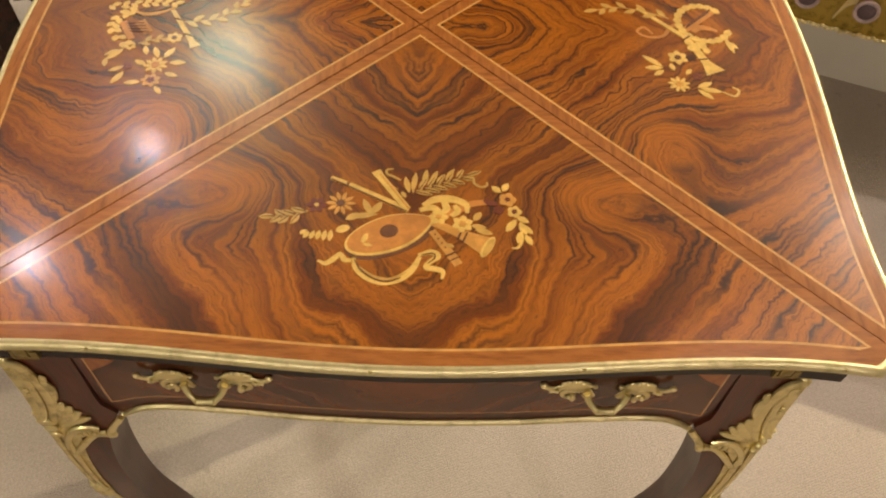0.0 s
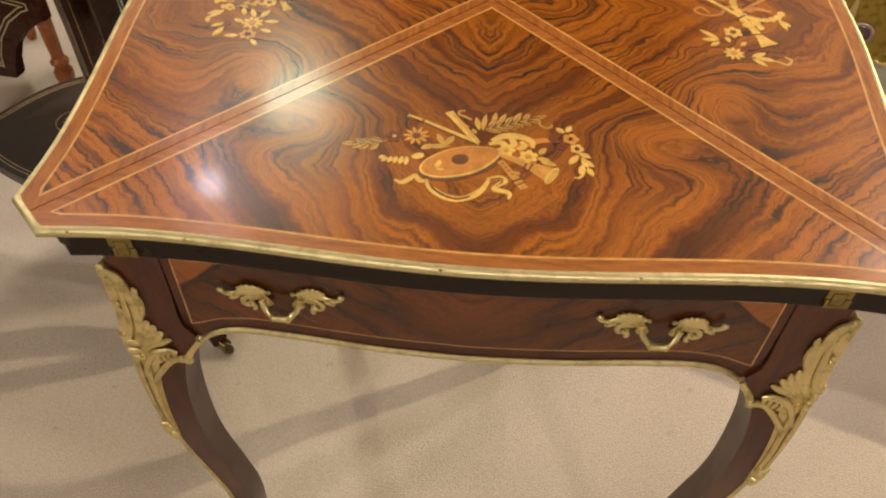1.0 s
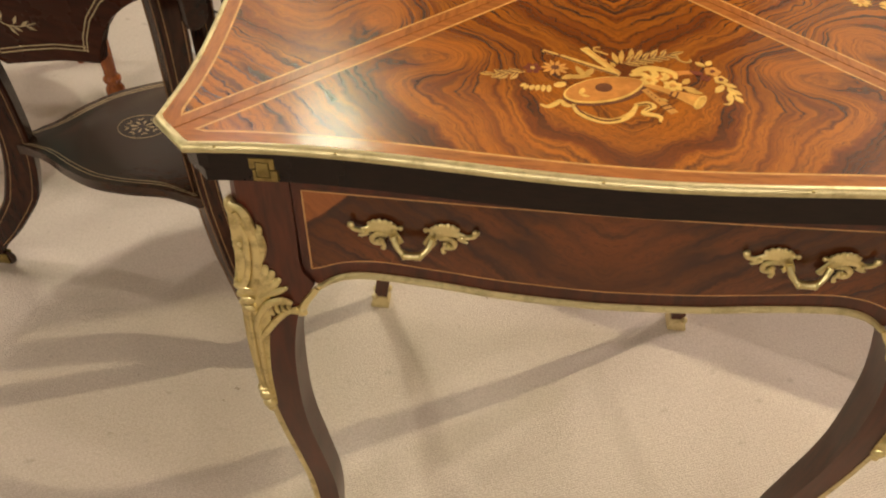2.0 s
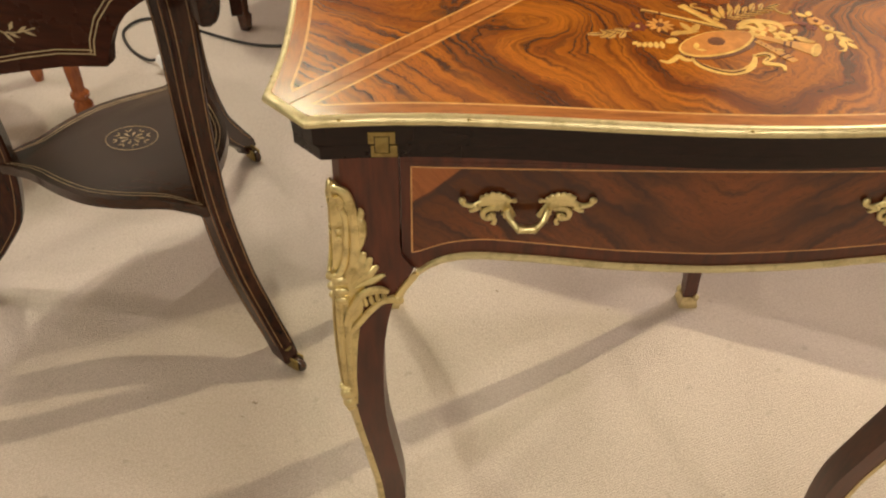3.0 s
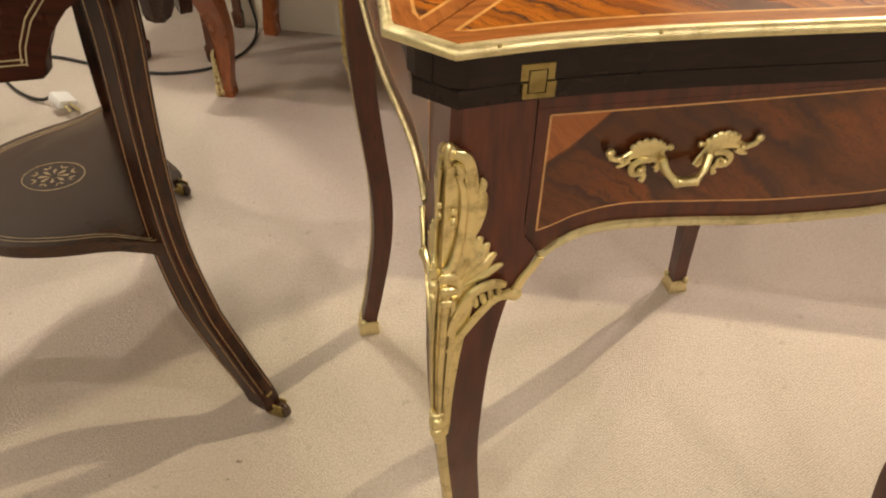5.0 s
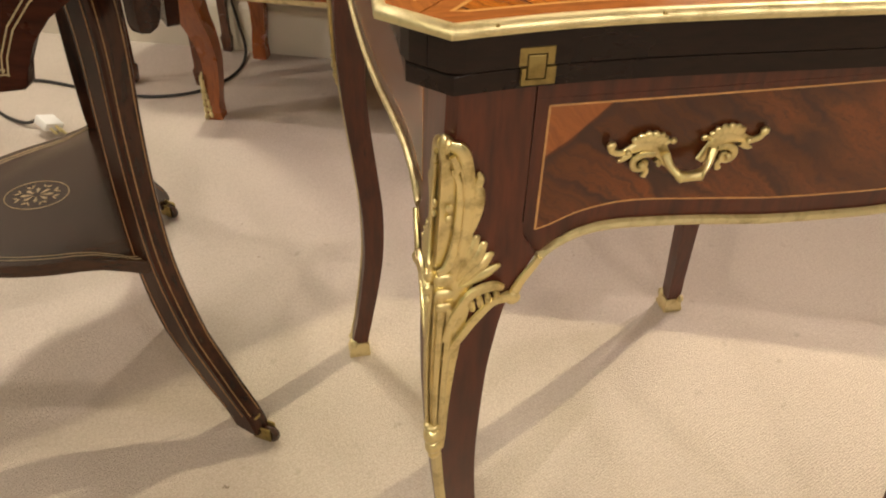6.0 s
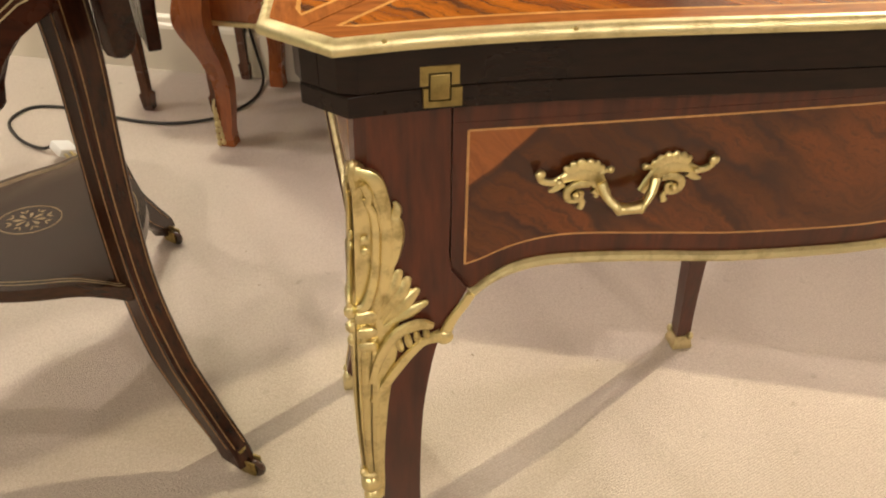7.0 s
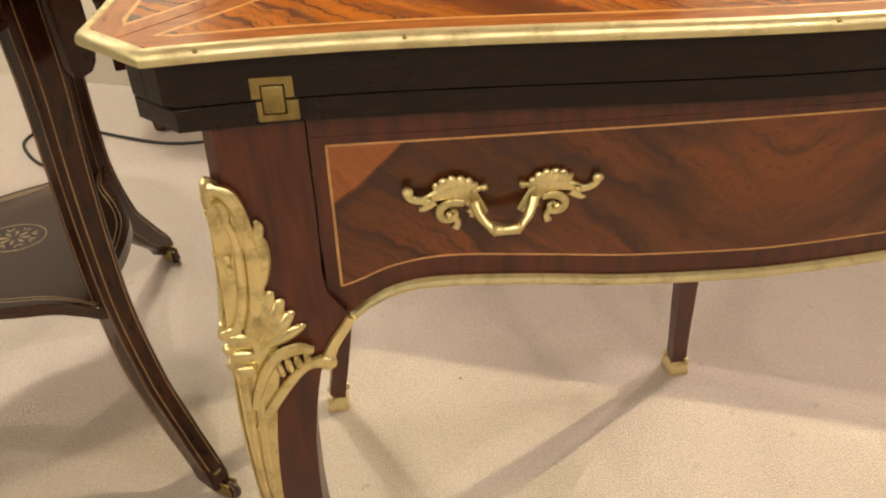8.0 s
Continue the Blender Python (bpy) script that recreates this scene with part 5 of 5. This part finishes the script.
pic.piece("marquetry_tendril", ribbon([(-9, -161), (-14, -158), (-18, -156), (-18, -152.5), (-14, -151.5)], [1.2, 1.8, 1.8, 1.6, 1.2]), OLIVE, 1, "curling tendril")
pic.piece("marquetry_side_leaves", [leaf_shape((38, -193), (43, -186), 4.6), leaf_shape((39, -200), (50, -203), 4.6), leaf_shape((36, -197), (46, -198.5), 4), leaf_shape((20, -212), (26, -214), 3)], OLIVE, 1, "olive leaves")
pic = Picture(leaves[0], 1.0, (-5.0, 3.0))
pic.piece("marquetry_side_bloom", flower(65, -178, 6.0, 5, 1.2), OCHRE, 1, "orange blossom")
pic.piece("marquetry_side_bud", flower(69, -188, 5.0, 5, 1.2), YELLOW, 2, "pale blossom")
pic.piece("marquetry_side_bud_heart", [ellipse(69, -188, 1.8, 1.8, 0, 10), ellipse(65, -178, 1.5, 1.5, 0, 10)], RUST, 4)
pic.piece("marquetry_berry", flower(59, -187, 3.8, 5, 1.1), RUST, 1, "rust-coloured berry")
pic.piece("marquetry_side_sprig", [leaf_shape((61, -172), (55, -167), 4.6), leaf_shape((62, -171), (66, -164), 4.6)], YELLOW, 1, "pale leaf pair")
pic.piece("marquetry_side_spray", [leaf_shape((70, -192), (78, -196), 4.4), leaf_shape((70, -194), (63, -204), 5.0), leaf_shape((72, -196), (76, -206), 5.0), leaf_shape((72, -198), (80, -205), 4.4), leaf_shape((73, -203), (70, -213), 4.4), leaf_shape((75, -206), (79, -214), 4.2)], YELLOW, 1, "pale leaf sprig")
pic.piece("marquetry_side_tendril", ribbon([(73, -203), (73, -210), (70, -216), (66, -216.5)], [1.2, 1.8, 1.8, 1.0]), YELLOW, 0)
pic = Picture(leaves[0])


def wreath_picture(leaf, mirror):
    """Lyre in a wreath with a horn and flower sprays."""
    pic = Picture(leaf, mirror)
    ring = []
    for k in range(17):
        a = radians(-40 + k * 17.5)
        c = (13 + 21 * math.cos(a), -222 + 19 * math.sin(a))
        ring.append(leaf_shape((c[0] - 4.6 * math.sin(a - 0.25), c[1] + 4.6 * math.cos(a - 0.25)), (c[0] + 4.6 * math.sin(a + 0.2), c[1] - 4.6 * math.cos(a + 0.2)), 6.6))
    pic.piece("marquetry_wreath", ring, YELLOW, 2, "pale leafy wreath")
    pic.piece("marquetry_lyre", [rod((4, -206), (28, -232), 6.0, 5.0)] + ribbon([(2, -212), (8, -220), (4, -232)], [4, 6, 3]), LUTE, 1, "orange lyre")
    pic.piece("marquetry_lyre_strings", [rod((6 + 2 * k, -207 - k), (27 + 2 * k, -229 - k), 0.7, 0.7) for k in range(3)], BROWN, 3)
    pic.piece("marquetry_horn", [rod((30, -172), (-6, -206), 3.0, 4.6), rod((-6, -206), (-34, -216), 5.0, 7.0), rod((-34, -216), (-45, -221), 7.0, 16.0)], YELLOW, 1, "pale horn")
    pic.piece("marquetry_horn_ring", [rod((-8, -203), (-3, -209), 1.4, 1.4), rod((-31, -211), (-29, -220), 1.2, 1.2)], BROWN, 3)
    pic.piece("marquetry_scroll", ribbon([(-2, -180), (6, -174), (0, -168), (-6, -176), (-4, -188), (8, -196), (14, -206)], [2, 2.6, 2.2, 2.6, 3, 3.4, 2.4]), LUTE, 0, "orange scroll")
    pic.piece("marquetry_flower", flower(-29, -195, 8.0, 6, 1.1), YELLOW, 1, "pale flower")
    pic.piece("marquetry_flower_heart", [ellipse(-29, -195, 2.6, 2.6, 0, 12)], BROWN, 3)
    pic.piece("marquetry_daisy", flower(-59, -191, 8.6, 9, 0.9), YELLOW, 1, "pale daisy")
    pic.piece("marquetry_daisy_heart", [ellipse(-59, -191, 2.6, 2.6, 0, 12)], OCHRE, 3)
    pic.piece("marquetry_berry", flower(-50, -206, 4, 5, 1.1), RUST, 1, "rust-coloured berry")
    pic.piece("marquetry_grapes", [ellipse(-16 + 6.5 * math.cos(2.4 * k) * (k % 4) / 2.2, -212 + 5.5 * math.sin(2.4 * k) * (k % 4) / 2.2, 3.4, 3.0, 0, 12) for k in range(11)], YELLOW, 2, "pale fruit cluster")
    pic.piece("marquetry_leaves", [leaf_shape((-40, -182), (-28, -168), 5), leaf_shape((-41, -182), (-42, -168), 5), leaf_shape((-44, -182), (-50, -174), 4.4), leaf_shape((-62, -204), (-56, -216), 5), leaf_shape((-63, -206), (-66, -222), 5), leaf_shape((-64, -204), (-74, -214), 4.6), leaf_shape((-42, -203), (-48, -198), 4), leaf_shape((-36, -188), (-44, -190), 4.4), leaf_shape((-8, -236), (-16, -244), 4.6), leaf_shape((-4, -236), (-22, -240), 4.4)], YELLOW, 1, "pale leaves")
    pic.piece("marquetry_tendril", ribbon([(-66, -222), (-70, -230), (-64, -234), (-60, -230)], [1.4, 2, 2, 1.2]), YELLOW, 1)
    stem, some = sprig([(18, -196), (26, -176), (30, -156), (26, -140)], 8, 12, 4.6)
    pic.piece("marquetry_sprig", some, OLIVE, 1, "olive leaf sprig")
    pic.piece("marquetry_stem", stem, OLIVE, 0)


def lyre_picture(leaf):
    """Garlands, a lyre tied with a tassel, a pipe, a leaf spray and flowers."""
    pic = Picture(leaf)

    def garland(points, size, width):
        out = []
        for p, q in zip(points, points[1:]):
            p, q = Vector(p), Vector(q)
            way = (q - p).normalized()
            side = Vector((-way.y, way.x))
            for s in (-1, 1):
                foot = p + way * (1.0 + s)
                out.append(leaf_shape(tuple(foot), tuple(foot + way * size * 0.75 + side * s * size * 0.55), width, 0.12 * s))
        return out

    pic.piece("marquetry_wreath", garland([(-4, -217), (-2, -223), (4, -229), (11, -231), (18, -231), (26, -226), (34, -220), (38, -213)], 8.0, 5.0), YELLOW, 2, "pale leafy wreath")
    pic.piece("marquetry_garland", garland([(-9, -240), (-8, -231), (-12, -224), (-12, -216), (-14, -209), (-15, -201), (-15, -193), (-13, -187)], 8.0, 4.4), YELLOW, 1, "pale hanging garland")
    pic.piece("marquetry_ribbon", ribbon([(-3, -220), (0, -210), (-3, -199), (-10, -189)], [2.0, 3.4, 3.0, 1.6]), OCHRE, 0, "ochre ribbon")
    pic.piece("marquetry_lyre", [rod((10, -225), (30, -214), 6.0, 5.0), rod((9, -213), (22, -203), 9.0, 6.5)], LUTE, 1, "orange lyre")
    pic.piece("marquetry_lyre_strings", [rod((12 + 3 * k, -222 + 1.5 * k), (11 + 3.4 * k, -209 + 2 * k), 0.7, 0.7) for k in range(4)], BROWN, 3)
    pic.piece("marquetry_knot", flower(38, -213, 4.6, 5, 1.1), YELLOW, 3, "pale knot of flowers")
    pic.piece("marquetry_tassel", [leaf_shape((41, -217), (54, -227), 5.0, 0.1), leaf_shape((52, -227), (61, -226), 4.0, -0.15), leaf_shape((42, -221), (49, -229), 3.6)], YELLOW, 1, "pale tassel")
    stem, some = sprig([(35, -208), (30, -198), (28, -189)], 5, 8, 3.6)
    pic.piece("marquetry_branch", stem + some, OLIVE, 1, "olive branch")
    pic.piece("marquetry_blossom", flower(27, -183, 6.2, 6, 1.1), YELLOW, 2, "pale blossom")
    pic.piece("marquetry_blossom_heart", [ellipse(27, -183, 2.0, 2.0, 0, 12)], BROWN, 4)
    pic.piece("marquetry_pipe", [rod((-6, -191), (30, -169.5), 3.4, 4.4), rod((30, -169.5), (36, -166), 4.6, 8.0)], YELLOW, 0, "pale pipe")
    pic.piece("marquetry_pipe_ring", [rod((4, -187.5), (6, -181), 1.2, 1.2), rod((22, -177), (24, -170), 1.2, 1.2)], BROWN, 3)
    stem, some = sprig([(8, -181), (6, -168), (2, -155), (-8, -145), (-17, -139)], 9, 11, 4.4)
    pic.piece("marquetry_sprig", some, OLIVE, 1, "olive leaf sprig")
    pic.piece("marquetry_stem", stem, OLIVE, 0)
    pic.piece("marquetry_daisy", flower(58, -190, 9.0, 9, 0.9), YELLOW, 2, "pale daisy")
    pic.piece("marquetry_daisy_heart", [ellipse(58, -190, 3.2, 3.0, 0, 14)], LUTE, 4, "orange heart")
    pic.piece("marquetry_carnation", flower(74, -190, 7.2, 7, 1.1, 20), OCHRE, 1, "ochre carnation")
    pic.piece("marquetry_carnation_heart", flower(74, -190, 3.4, 5, 1.0), RUST, 3)
    pic.piece("marquetry_bud", flower(60, -210, 4.2, 5, 1.1), RUST, 1, "rust-coloured bud")
    pic.piece("marquetry_leaves", [leaf_shape(p, q, w, b) for p, q, w, b in (((58, -197), (53, -206), 4.6, 0.1), ((47, -199), (37, -202), 4.4, 0.1), ((50, -190), (38, -195), 4.6, -0.1), ((50, -186), (38, -180), 4.8, 0.12), ((55, -181), (54, -169), 4.8, 0.1), ((66, -182), (69, -172), 4.4, -0.1), ((60, -212), (66, -222), 4.0, 0.1), ((66, -211), (79, -217), 4.8, 0.1), ((76, -197), (78, -208), 4.6, -0.1), ((80, -186), (88, -180), 4.0, 0.1))], YELLOW, 1, "pale leaves")


wreath_picture(leaves[1], 1.0)
lyre_picture(leaves[3])
